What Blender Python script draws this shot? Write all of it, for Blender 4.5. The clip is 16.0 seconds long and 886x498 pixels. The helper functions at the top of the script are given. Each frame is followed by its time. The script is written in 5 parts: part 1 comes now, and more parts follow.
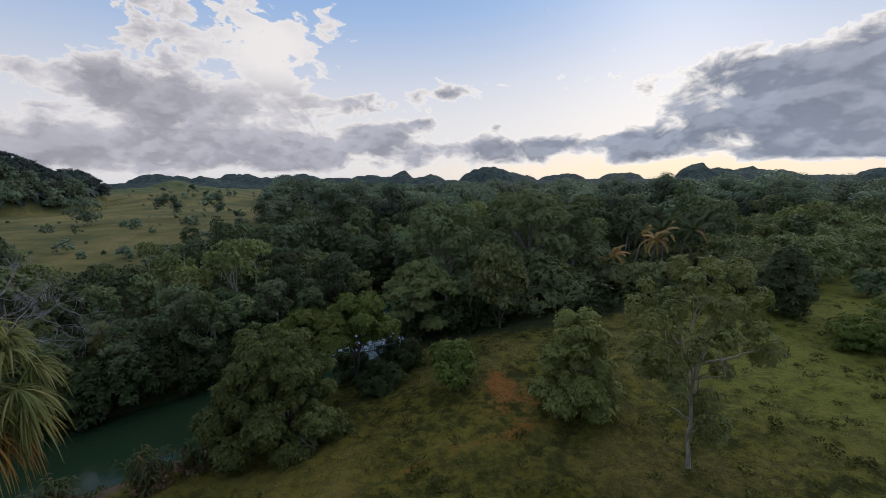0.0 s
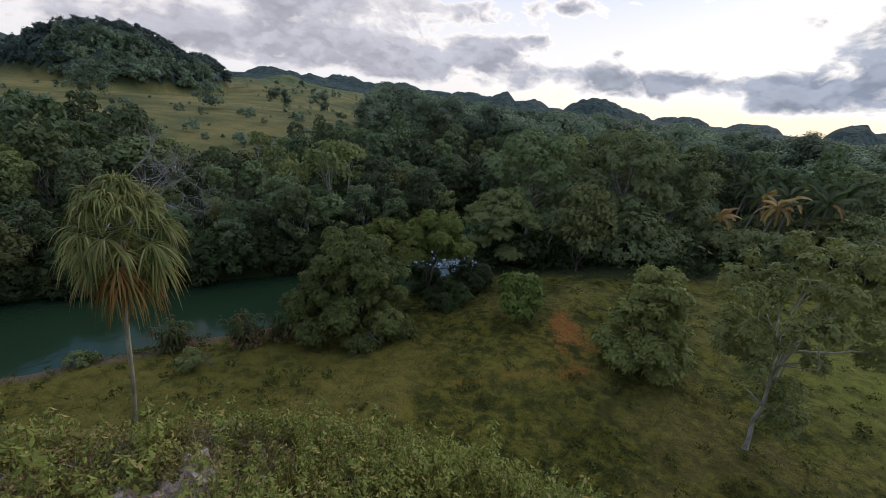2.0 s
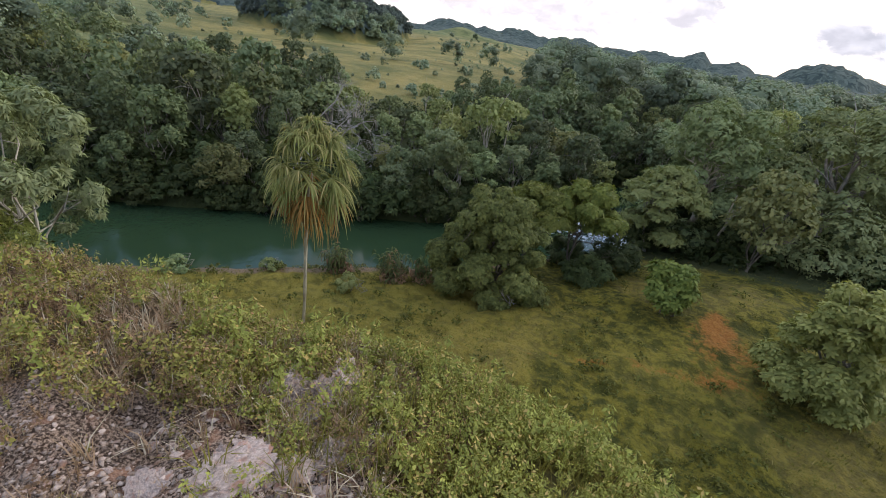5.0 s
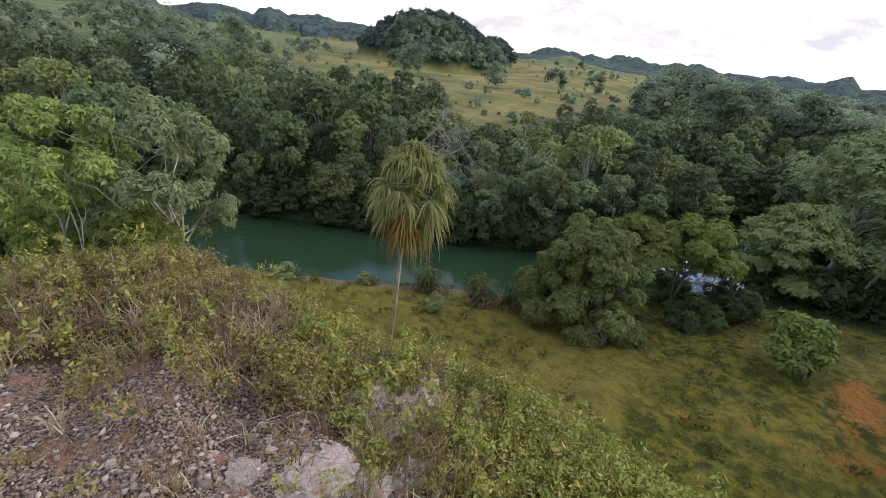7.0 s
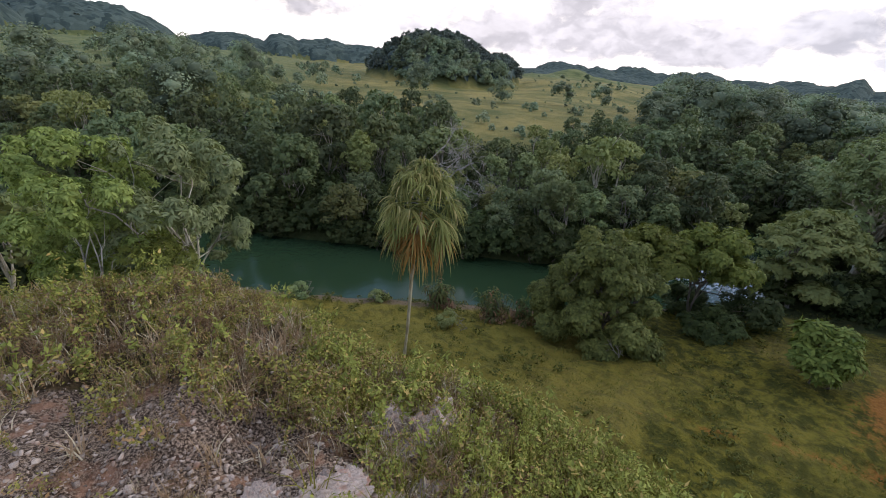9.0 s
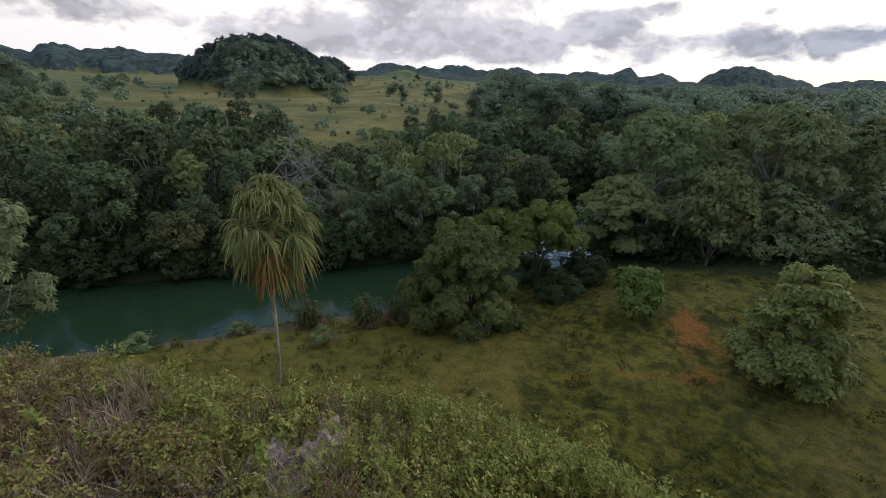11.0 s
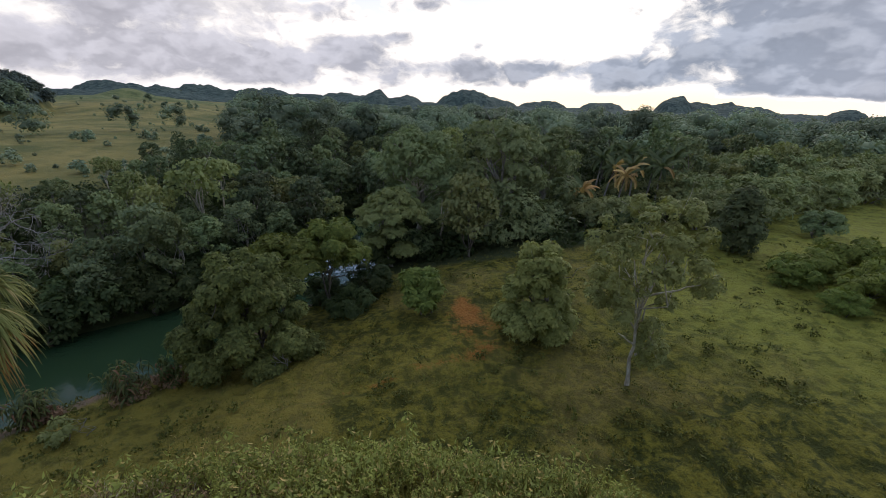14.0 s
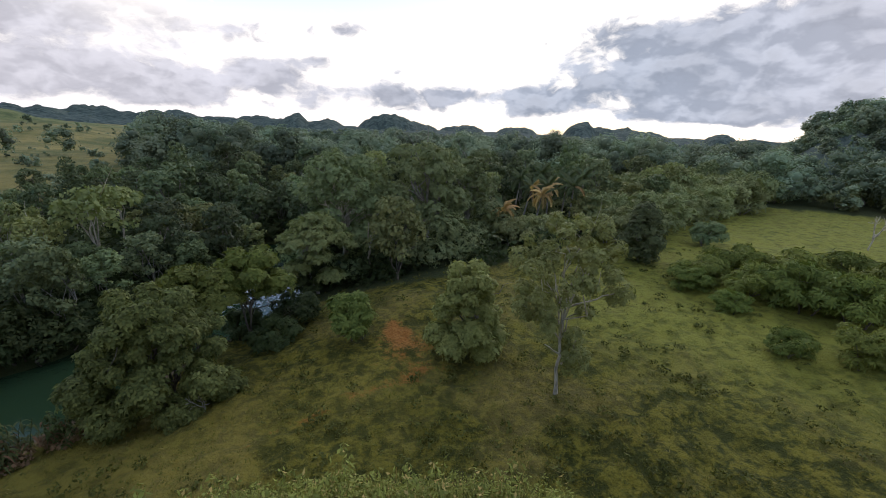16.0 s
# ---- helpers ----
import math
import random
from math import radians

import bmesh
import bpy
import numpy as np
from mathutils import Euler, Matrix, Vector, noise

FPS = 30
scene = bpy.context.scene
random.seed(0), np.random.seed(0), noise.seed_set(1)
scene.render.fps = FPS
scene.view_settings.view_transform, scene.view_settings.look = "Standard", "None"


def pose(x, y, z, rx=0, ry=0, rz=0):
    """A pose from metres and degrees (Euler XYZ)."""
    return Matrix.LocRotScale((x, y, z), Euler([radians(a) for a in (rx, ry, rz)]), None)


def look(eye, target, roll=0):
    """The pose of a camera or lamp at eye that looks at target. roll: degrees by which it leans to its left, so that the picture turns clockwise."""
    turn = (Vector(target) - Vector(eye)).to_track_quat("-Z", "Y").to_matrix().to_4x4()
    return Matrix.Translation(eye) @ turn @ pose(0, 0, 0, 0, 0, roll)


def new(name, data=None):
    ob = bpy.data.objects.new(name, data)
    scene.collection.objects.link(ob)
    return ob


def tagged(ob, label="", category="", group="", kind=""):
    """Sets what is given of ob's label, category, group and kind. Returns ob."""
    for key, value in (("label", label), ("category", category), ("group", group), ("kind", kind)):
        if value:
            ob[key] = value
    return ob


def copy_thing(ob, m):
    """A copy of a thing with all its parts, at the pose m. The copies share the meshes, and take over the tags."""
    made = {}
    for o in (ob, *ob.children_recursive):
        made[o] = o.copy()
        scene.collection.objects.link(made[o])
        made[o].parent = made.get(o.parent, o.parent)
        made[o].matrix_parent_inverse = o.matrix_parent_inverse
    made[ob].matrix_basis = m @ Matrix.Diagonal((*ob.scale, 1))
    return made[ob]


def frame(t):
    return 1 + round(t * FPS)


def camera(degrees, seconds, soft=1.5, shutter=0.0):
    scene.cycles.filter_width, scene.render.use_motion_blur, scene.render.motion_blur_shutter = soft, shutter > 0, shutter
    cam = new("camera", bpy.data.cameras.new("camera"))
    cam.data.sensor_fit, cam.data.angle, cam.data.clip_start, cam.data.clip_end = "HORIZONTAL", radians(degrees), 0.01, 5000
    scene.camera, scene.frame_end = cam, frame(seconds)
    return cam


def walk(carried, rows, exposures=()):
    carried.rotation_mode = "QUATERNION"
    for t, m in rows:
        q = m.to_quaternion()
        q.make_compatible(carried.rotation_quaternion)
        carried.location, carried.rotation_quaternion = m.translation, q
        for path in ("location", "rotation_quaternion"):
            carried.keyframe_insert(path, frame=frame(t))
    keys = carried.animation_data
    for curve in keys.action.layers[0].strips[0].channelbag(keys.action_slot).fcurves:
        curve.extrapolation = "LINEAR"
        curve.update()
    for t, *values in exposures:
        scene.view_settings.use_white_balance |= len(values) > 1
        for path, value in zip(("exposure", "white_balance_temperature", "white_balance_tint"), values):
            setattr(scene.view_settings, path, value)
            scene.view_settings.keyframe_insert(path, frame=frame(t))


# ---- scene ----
import itertools

cam = camera(91.6, 16.0, soft=0.6)
PATH = [
    (0, (0.063, 0.602, 16.715), (0.059, 2.579, 16.41), -0.8),
    (0.5, (0.044, 0.595, 16.725), (-0.1, 2.558, 16.37), -1.0),
    (1, (0.079, 0.646, 16.735), (-0.164, 2.577, 16.274), 0.8),
    (1.5, (0.096, 0.676, 16.737), (-0.205, 2.573, 16.181), 3.6),
    (2, (0.075, 0.698, 16.728), (-0.277, 2.554, 16.071), 6.4),
    (2.5, (0.047, 0.675, 16.731), (-0.384, 2.479, 15.984), 8.5),
    (3, (0.026, 0.64, 16.745), (-0.515, 2.4, 15.966), 8.3),
    (3.5, (0.032, 0.601, 16.764), (-0.584, 2.309, 15.925), 8.1),
    (6, (0.16, 0.462, 16.874), (-0.953, 1.876, 16.002), 7.8),
    (6.5, (0.075, 0.469, 16.851), (-1.13, 1.817, 15.996), 7.2),
    (7, (0.024, 0.474, 16.827), (-1.225, 1.788, 15.982), 6.9),
    (7.5, (0.037, 0.505, 16.818), (-1.259, 1.783, 15.99), 5.7),
    (8, (0.039, 0.52, 16.828), (-1.292, 1.771, 16.012), 4.9),
    (10.5, (0.12, 0.403, 16.985), (-0.937, 1.94, 16.264), 1.7),
    (11, (0.15, 0.489, 16.986), (-0.666, 2.157, 16.243), 1.9),
    (11.5, (0.159, 0.5, 16.965), (-0.484, 2.239, 16.217), 1.9),
    (12, (0.19, 0.479, 16.953), (-0.276, 2.273, 16.203), 2.5),
    (12.5, (0.236, 0.472, 16.961), (-0.079, 2.307, 16.232), 2.6),
    (13, (0.228, 0.39, 16.973), (0.109, 2.254, 16.258), 3.1),
    (13.5, (0.283, 0.318, 16.99), (0.294, 2.202, 16.317), 2.5),
    (14, (0.301, 0.278, 16.997), (0.417, 2.171, 16.364), 1.9),
    (14.5, (0.267, 0.265, 16.991), (0.482, 2.158, 16.384), 2.0),
    (15, (0.253, 0.234, 16.998), (0.527, 2.127, 16.414), 2.2),
    (15.5, (0.257, 0.228, 17.011), (0.612, 2.118, 16.459), 2.3),
    (16, (0.251, 0.212, 17.01), (0.698, 2.09, 16.485), 2.1),
]
walk(cam, [(t, look(eye, target, roll)) for t, eye, target, roll in PATH],
     exposures=[(0.0, -0.75, 6350, 10), (1.5, -0.8, 6350, 10), (2.2, -0.2, 6400, 10), (3.0, 0.35, 6850, 12), (3.5, 0.5, 6950, 13), (6.0, 0.62, 6900, 13), (8.2, 0.6, 6900, 13),
                (10.3, -0.38, 6500, 10), (11.5, -0.12, 6550, 10), (12.5, -0.05, 6550, 10), (14.0, -0.27, 6550, 10), (15.0, -0.18, 6550, 10), (16.0, -0.08, 6550, 10)])

# ---- world and sun: low sun behind broken cloud, shortly before dusk ----
SUN_AZ, SUN_EL = radians(-28), radians(22)
world = bpy.data.worlds.new("dusk_sky")
scene.world = world
world.use_nodes = True


class Graph:
    """Short writing for node trees."""

    def __init__(self, tree):
        self.tree = tree

    def node(self, kind, ins=None, operation="", attribute_name=""):
        n = self.tree.nodes.new(kind)
        if operation:
            n.operation = operation
        if attribute_name:
            n.attribute_name = attribute_name
        for key, value in (ins or {}).items():
            if isinstance(value, bpy.types.NodeSocket):
                self.tree.links.new(value, n.inputs[key])
            else:
                n.inputs[key].default_value = value
        return n

    def math(self, op, a, b=0.0, c=0.0, clamp=False):
        n = self.node("ShaderNodeMath", {0: a, 1: b, 2: c}, operation=op)
        n.use_clamp = clamp
        return n.outputs[0]

    def step(self, value, lo, hi, a=0.0, b=1.0):
        n = self.node("ShaderNodeMapRange", {"Value": value, "From Min": lo, "From Max": hi, "To Min": a, "To Max": b})
        n.interpolation_type = "SMOOTHSTEP"
        return n.outputs[0]

    def noise(self, vector, scale, detail=4.0, rough=0.55, lac=2.0, dist=0.0):
        return self.node("ShaderNodeTexNoise", ins={"Vector": vector, "Scale": scale, "Detail": detail,
                                                    "Roughness": rough, "Lacunarity": lac, "Distortion": dist}).outputs[0]

    def mix(self, fac, a, b, blend="MIX"):
        n = self.node("ShaderNodeMix")
        n.data_type, n.blend_type = "RGBA", blend
        for socket, value in ((n.inputs[0], fac), (n.inputs[6], a), (n.inputs[7], b)):
            if isinstance(value, bpy.types.NodeSocket):
                self.tree.links.new(value, socket)
            else:
                socket.default_value = value if not isinstance(value, tuple) else (*value, 1)[:4]
        return n.outputs[2]


def build_sky():
    world.node_tree.nodes.clear()
    g = Graph(world.node_tree)
    out = g.node("ShaderNodeOutputWorld")
    sky = g.node("ShaderNodeTexSky")
    sky.sky_type, sky.sun_disc, sky.sun_elevation, sky.sun_rotation = "NISHITA", False, SUN_EL, -SUN_AZ
    sky.air_density, sky.dust_density, sky.ozone_density = 1.0, 1.5, 2.0
    way = g.node("ShaderNodeTexCoord").outputs["Generated"]
    xyz = g.node("ShaderNodeSeparateXYZ", ins={0: way})
    x, y, z = xyz.outputs
    bearing = g.math("ARCTAN2", g.math("MULTIPLY", x, -1.0), y)
    rise = g.math("ARCSINE", z)
    def bank(az, el, wide, high, weight):
        """More or less cloud round one heading of the sky."""
        dx = g.math("DIVIDE", g.math("SUBTRACT", bearing, radians(az)), radians(wide))
        dz = g.math("DIVIDE", g.math("SUBTRACT", rise, radians(el)), radians(high))
        q = g.math("ADD", g.math("MULTIPLY", dx, dx), g.math("MULTIPLY", dz, dz))
        return g.math("MULTIPLY", g.math("EXPONENT", g.math("MULTIPLY", q, -1.0)), weight)

    large = 0.0
    for b in ((27, 6.6, 21, 5.0, 0.22), (-6, 4.3, 26, 1.6, 0.17), (12, 2.2, 40, 1.2, 0.12), (22.5, 16, 7.5, 4.0, 0.36), (32, 16, 5, 2.6, 0.14), (30, 9.3, 15, 1.9, 0.27), (13, 9.8, 5, 1.3, 0.20), (42, 11.5, 6, 1.2, 0.20), (28, 4.2, 24, 2.0, 0.24),
              (8, 6.2, 6, 1.4, 0.17), (-0.6, 11.1, 4.0, 1.1, 0.24), (-8.4, 11.9, 2.5, 0.6, 0.14), (-10, 4.4, 8, 1.3, 0.12), (-23, 4.2, 8, 1.5, 0.15), (-27, 8.8, 4.0, 2.6, 0.26),
              (-33, 9.5, 5.5, 3.6, 0.24), (-43, 7.2, 9, 4.8, 0.58), (-51, 9, 9, 5.5, 0.56), (-31.6, 8.6, 1.8, 1.2, -0.14), (-46.9, 8.3, 1.2, 0.9, -0.30), (-40, 2.6, 16, 1.0, 0.22),
              (-36, 0.5, 22, 0.8, -0.26), (-14, 8.3, 7, 2.6, -0.12), (-8, 18, 22, 5.0, -0.16), (44, 18, 9, 4.5, -0.14), (60, 4.5, 18, 2.4, 0.16), (72, 12, 20, 6, 0.05), (-38, 16.5, 7, 2.5, -0.12),
              (-14.5, 4.6, 4, 0.9, 0.12), (-21, 5.3, 6, 1.4, 0.15), (-27, 4.6, 6, 1.5, 0.15), (2.5, 7.5, 2.2, 0.6, 0.18), (-7, 6.9, 1.2, 0.6, 0.16), (10.3, 6.6, 3.2, 1.1, 0.15), (-9, 5.2, 2.2, 2.0, -0.12), (2, 5.6, 3, 0.8, -0.08)):
        large = g.math("ADD", bank(*b), large)

    large = g.math("ADD", g.step(z, 0.40, 0.62, 0.0, 0.14), large)

    def density(lift, octaves, cells):
        """Cloud at this place of the sky, or a little higher up: long flat fields, heaped with rounded puffs."""
        v = g.node("ShaderNodeCombineXYZ", ins={0: bearing, 1: g.math("MULTIPLY_ADD", rise, 1.7, lift), 2: 0.37}).outputs[0]
        bent_way = g.node("ShaderNodeVectorMath", operation="MULTIPLY_ADD", ins={0: g.node("ShaderNodeTexNoise", ins={"Vector": v, "Scale": 13.0, "Detail": 5.0}).outputs["Color"],
                                                                                1: (0.07, 0.07, 0.0), 2: v}).outputs[0]
        out = g.math("MULTIPLY", g.noise(bent_way, 5.5, octaves, 0.60, 2.1), 1.15)
        for scale, weight in cells:
            cell = g.node("ShaderNodeTexVoronoi", ins={"Vector": bent_way, "Scale": scale})
            cell.feature = "SMOOTH_F1"
            cell.inputs["Smoothness"].default_value = 0.35
            out = g.math("ADD", out, g.math("MULTIPLY", g.math("SUBTRACT", 0.46, cell.outputs["Distance"]), weight))
        return out

    heaped = density(0.0, 10.0, ((15.0, 0.17), (34.0, 0.09), (75.0, 0.05)))
    soft_here, soft_above = (density(lift, 4.0, ((15.0, 0.17), (34.0, 0.05))) for lift in (0.0, 0.035))
    amount = g.math("ADD", heaped, large)
    cover = g.step(amount, 0.675, 0.725)
    thick = g.step(amount, 0.68, 0.90)
    # thin edges and tops glow, thick undersides are grey
    top_light = g.step(g.math("SUBTRACT", soft_here, soft_above), -0.09, 0.13)
    near_sun = bank(-30, 6, 34, 20, 1.0)
    bright = g.mix(near_sun, (1.45, 1.38, 1.36), (1.90, 1.78, 1.68))
    grey = g.mix(near_sun, (0.68, 0.67, 0.76), (0.43, 0.49, 0.62))
    relief = g.math("MULTIPLY", g.step(heaped, 0.44, 0.84, 1.14, 0.88), g.math("MULTIPLY_ADD", top_light, 0.30, 0.84))
    grey = g.node("ShaderNodeVectorMath", operation="SCALE", ins={0: grey, "Scale": relief}).outputs[0]
    inner = g.math("MULTIPLY", g.math("POWER", thick, 0.7), g.math("SUBTRACT", 1.0, bank(20.5, 15.5, 6.5, 5, 1.15)), clamp=True)
    inner = g.math("MULTIPLY", inner, g.math("SUBTRACT", 1.0, g.math("MULTIPLY", top_light, 0.07)), clamp=True)
    cloud = g.mix(inner, bright, grey)
    clear = g.node("ShaderNodeVectorMath", operation="SCALE", ins={0: sky.outputs[0], "Scale": 0.10}).outputs[0]
    air = g.mix(g.step(z, 0.10, 0.42, 1.0, 0.0), (0.48, 0.82, 1.40), (1.46, 1.42, 1.45))
    clear = g.mix(0.85, clear, air)
    glow = bank(-29, 1.0, 24, 1.9, 0.95)
    clear = g.mix(glow, clear, (1.9, 1.55, 1.10))
    low = g.step(z, 0.0, 0.035, 0.75, 1.0)
    seen = g.mix(g.math("MULTIPLY", cover, low), clear, cloud)
    ground_side = g.step(z, -0.02, 0.0, 0.0, 1.0)
    seen = g.mix(ground_side, (0.08, 0.09, 0.07), seen)
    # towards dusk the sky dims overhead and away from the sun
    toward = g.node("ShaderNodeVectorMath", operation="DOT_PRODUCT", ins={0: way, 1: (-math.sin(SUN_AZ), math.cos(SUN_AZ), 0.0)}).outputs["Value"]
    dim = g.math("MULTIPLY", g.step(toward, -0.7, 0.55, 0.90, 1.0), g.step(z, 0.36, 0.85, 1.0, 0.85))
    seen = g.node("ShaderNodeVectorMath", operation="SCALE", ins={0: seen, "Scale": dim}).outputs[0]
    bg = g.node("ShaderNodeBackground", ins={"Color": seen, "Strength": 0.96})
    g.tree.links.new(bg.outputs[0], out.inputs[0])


build_sky()
sun_data = bpy.data.lights.new("sun", "SUN")
sun_data.energy, sun_data.angle, sun_data.color = 1.2, radians(35), (1.0, 0.92, 0.80)
sun = new("sun", sun_data)
sun.matrix_world = look((0, 0, 60), (60 * math.sin(SUN_AZ), -60 * math.cos(SUN_AZ), 60 - 60 * math.tan(SUN_EL)))

# ---- materials ----


def material(name):
    m = bpy.data.materials.new(name)
    m.use_nodes = True
    g = Graph(m.node_tree)
    return m, g, m.node_tree.nodes["Principled BSDF"]


def leaf_material(name, dark, light, vary=0.5, rough=0.6, extra=None, share=0.0, sheer=0.24, crowns=0.0):
    """Foliage: colour changes from leaf to leaf and from tree to tree."""
    m, g, bsdf = material(name)
    geo = g.node("ShaderNodeNewGeometry")
    info = g.node("ShaderNodeObjectInfo")
    isle = geo.outputs["Random Per Island"]
    patch = g.noise(geo.outputs["Position"], 0.55, 3.0)
    fac = g.math("ADD", g.math("MULTIPLY", isle, 0.2 if crowns else 0.46), g.math("MULTIPLY", patch, 0.75 if crowns else 0.58), clamp=True)
    col = g.mix(fac, dark, light)
    tone = g.math("MULTIPLY_ADD", info.outputs["Random"], vary, 1.0 - vary / 2)
    hue = g.math("MULTIPLY_ADD", g.math("FRACT", g.math("MULTIPLY", info.outputs["Random"], 7.31)), 0.032, 0.484)
    col = g.node("ShaderNodeHueSaturation", ins={"Color": col, "Value": tone, "Hue": hue, "Saturation": 0.95}).outputs[0]
    if crowns:
        # woods joined into one object: a tone for every crown
        flat = g.node("ShaderNodeMapping", ins={"Vector": geo.outputs["Position"], "Scale": (1, 1, 0.2)}).outputs[0]
        cell = g.node("ShaderNodeTexVoronoi", ins={"Vector": flat, "Scale": crowns}).outputs["Color"]
        bits = g.node("ShaderNodeSeparateColor", ins={0: cell}).outputs
        col = g.node("ShaderNodeHueSaturation", ins={"Color": col, "Value": g.math("MULTIPLY_ADD", bits[0], 1.00, 0.50),
                                                     "Hue": g.math("MULTIPLY_ADD", bits[1], 0.05, 0.475), "Saturation": 0.95}).outputs[0]
    if extra:
        pick = g.math("LESS_THAN", g.math("FRACT", g.math("MULTIPLY", isle, 13.7)), share)
        col = g.mix(pick, col, extra)
    g.tree.links.new(col, bsdf.inputs["Base Color"])
    bsdf.inputs["Roughness"].default_value = rough
    bsdf.inputs["Specular IOR Level"].default_value = 0.12
    if sheer:
        lit = g.node("ShaderNodeBsdfTranslucent", ins={"Color": g.mix(1.0, col, (1.1, 1.15, 0.6), "MULTIPLY")})
        both = g.node("ShaderNodeMixShader", ins={0: sheer, 1: bsdf.outputs[0], 2: lit.outputs[0]})
        g.tree.links.new(both.outputs[0], m.node_tree.nodes["Material Output"].inputs[0])
    return m


def bark_material(name, dark, light, scale=6.0):
    m, g, bsdf = material(name)
    co = g.node("ShaderNodeTexCoord").outputs["Object"]
    grain = g.node("ShaderNodeMapping", ins={"Vector": co, "Scale": (1, 1, 0.25)}).outputs[0]
    n1 = g.noise(grain, scale, 6.0, 0.65)
    n2 = g.noise(co, 0.9, 3.0)
    col = g.mix(g.step(g.math("ADD", g.math("MULTIPLY", n1, 0.6), g.math("MULTIPLY", n2, 0.4)), 0.35, 0.65), dark, light)
    g.tree.links.new(col, bsdf.inputs["Base Color"])
    bsdf.inputs["Roughness"].default_value = 0.9
    bump = g.node("ShaderNodeBump", ins={"Height": n1, "Strength": 0.6, "Distance": 0.03})
    g.tree.links.new(bump.outputs[0], bsdf.inputs["Normal"])
    return m


LEAF = {
    # dark, mid and olive: dark ends raised, standing in for haze over the wood
    "dark": leaf_material("leaf_dark", (0.057, 0.084, 0.044), (0.177, 0.211, 0.097), 0.9),
    "mid": leaf_material("leaf_mid", (0.077, 0.109, 0.048), (0.229, 0.267, 0.112), 0.9),
    "olive": leaf_material("leaf_olive", (0.113, 0.127, 0.047), (0.259, 0.259, 0.097), 0.7),
    "pale": leaf_material("leaf_pale", (0.140, 0.169, 0.056), (0.306, 0.321, 0.113)),
    "sage": leaf_material("leaf_sage", (0.116, 0.138, 0.034), (0.385, 0.405, 0.120)),
    "thin": leaf_material("leaf_thin", (0.135, 0.150, 0.045), (0.410, 0.415, 0.140)),
    "canopy": leaf_material("leaf_canopy", (0.100, 0.130, 0.054), (0.240, 0.272, 0.120)),
    "lime": leaf_material("leaf_lime", (0.070, 0.096, 0.022), (0.330, 0.385, 0.100)),
    "bright": leaf_material("leaf_bright", (0.054, 0.080, 0.014), (0.234, 0.261, 0.051)),
    "silver": leaf_material("leaf_silver", (0.058, 0.088, 0.034), (0.360, 0.405, 0.200)),
    "deep": leaf_material("leaf_deep", (0.018, 0.028, 0.007), (0.215, 0.230, 0.062)),
    "meadow": leaf_material("leaf_meadow", (0.120, 0.150, 0.055), (0.320, 0.345, 0.150)),
    # darkness below overhanging trees, put into the leaf colour
    "shade": leaf_material("leaf_painted_shade", (0.016, 0.028, 0.010), (0.105, 0.130, 0.044)),
    # undergrowth: the dark inside of the wood is painted into its green
    "floor": leaf_material("leaf_floor_shaded", (0.018, 0.028, 0.009), (0.069, 0.086, 0.029)),
}
BARK = {
    "grey": bark_material("bark_grey", (0.10, 0.09, 0.075), (0.34, 0.31, 0.27)),
    "pale": bark_material("bark_pale", (0.22, 0.195, 0.150), (0.55, 0.495, 0.405)),
    "brown": bark_material("bark_brown", (0.05, 0.04, 0.03), (0.17, 0.14, 0.11)),
    "dead": bark_material("bark_dead", (0.16, 0.14, 0.13), (0.42, 0.39, 0.37)),
    "palm": bark_material("bark_palm", (0.20, 0.17, 0.11), (0.50, 0.44, 0.31), 4.0),
}
FAN_GREEN = leaf_material("fan_leaf_green", (0.080, 0.096, 0.020), (0.310, 0.315, 0.100), extra=(0.40, 0.33, 0.15), share=0.15)
FAN_DRY = leaf_material("fan_leaf_dry", (0.20, 0.085, 0.020), (0.44, 0.210, 0.055), extra=(0.34, 0.27, 0.10), share=0.3)
FAN_BROWN = leaf_material("coconut_leaf_yellowed", (0.38, 0.25, 0.10), (0.72, 0.52, 0.24))
COCO_GREEN = leaf_material("coconut_leaf_green", (0.070, 0.096, 0.045), (0.170, 0.200, 0.095))
GRASS = leaf_material("grass_blades", (0.084, 0.086, 0.011), (0.225, 0.204, 0.034), extra=(0.30, 0.24, 0.09), share=0.05, sheer=0.16)
WEED_GREEN = leaf_material("weed_leaf_green", (0.052, 0.066, 0.011), (0.440, 0.468, 0.092), extra=(0.46, 0.34, 0.12), share=0.10, sheer=0.16)
WEED_OLIVE = leaf_material("weed_leaf_olive", (0.046, 0.040, 0.011), (0.370, 0.315, 0.074), extra=(0.36, 0.22, 0.11), share=0.20, sheer=0.16)
WEED_DRY = leaf_material("weed_leaf_dry", (0.22, 0.15, 0.085), (0.52, 0.38, 0.23), extra=(0.56, 0.48, 0.36), share=0.25, sheer=0.16)
TUSSOCK = leaf_material("tussock_leaf", (0.046, 0.052, 0.011), (0.180, 0.172, 0.036), sheer=0.16)
WEED_RUST = leaf_material("weed_leaf_rust", (0.120, 0.066, 0.036), (0.340, 0.200, 0.115), sheer=0.16)


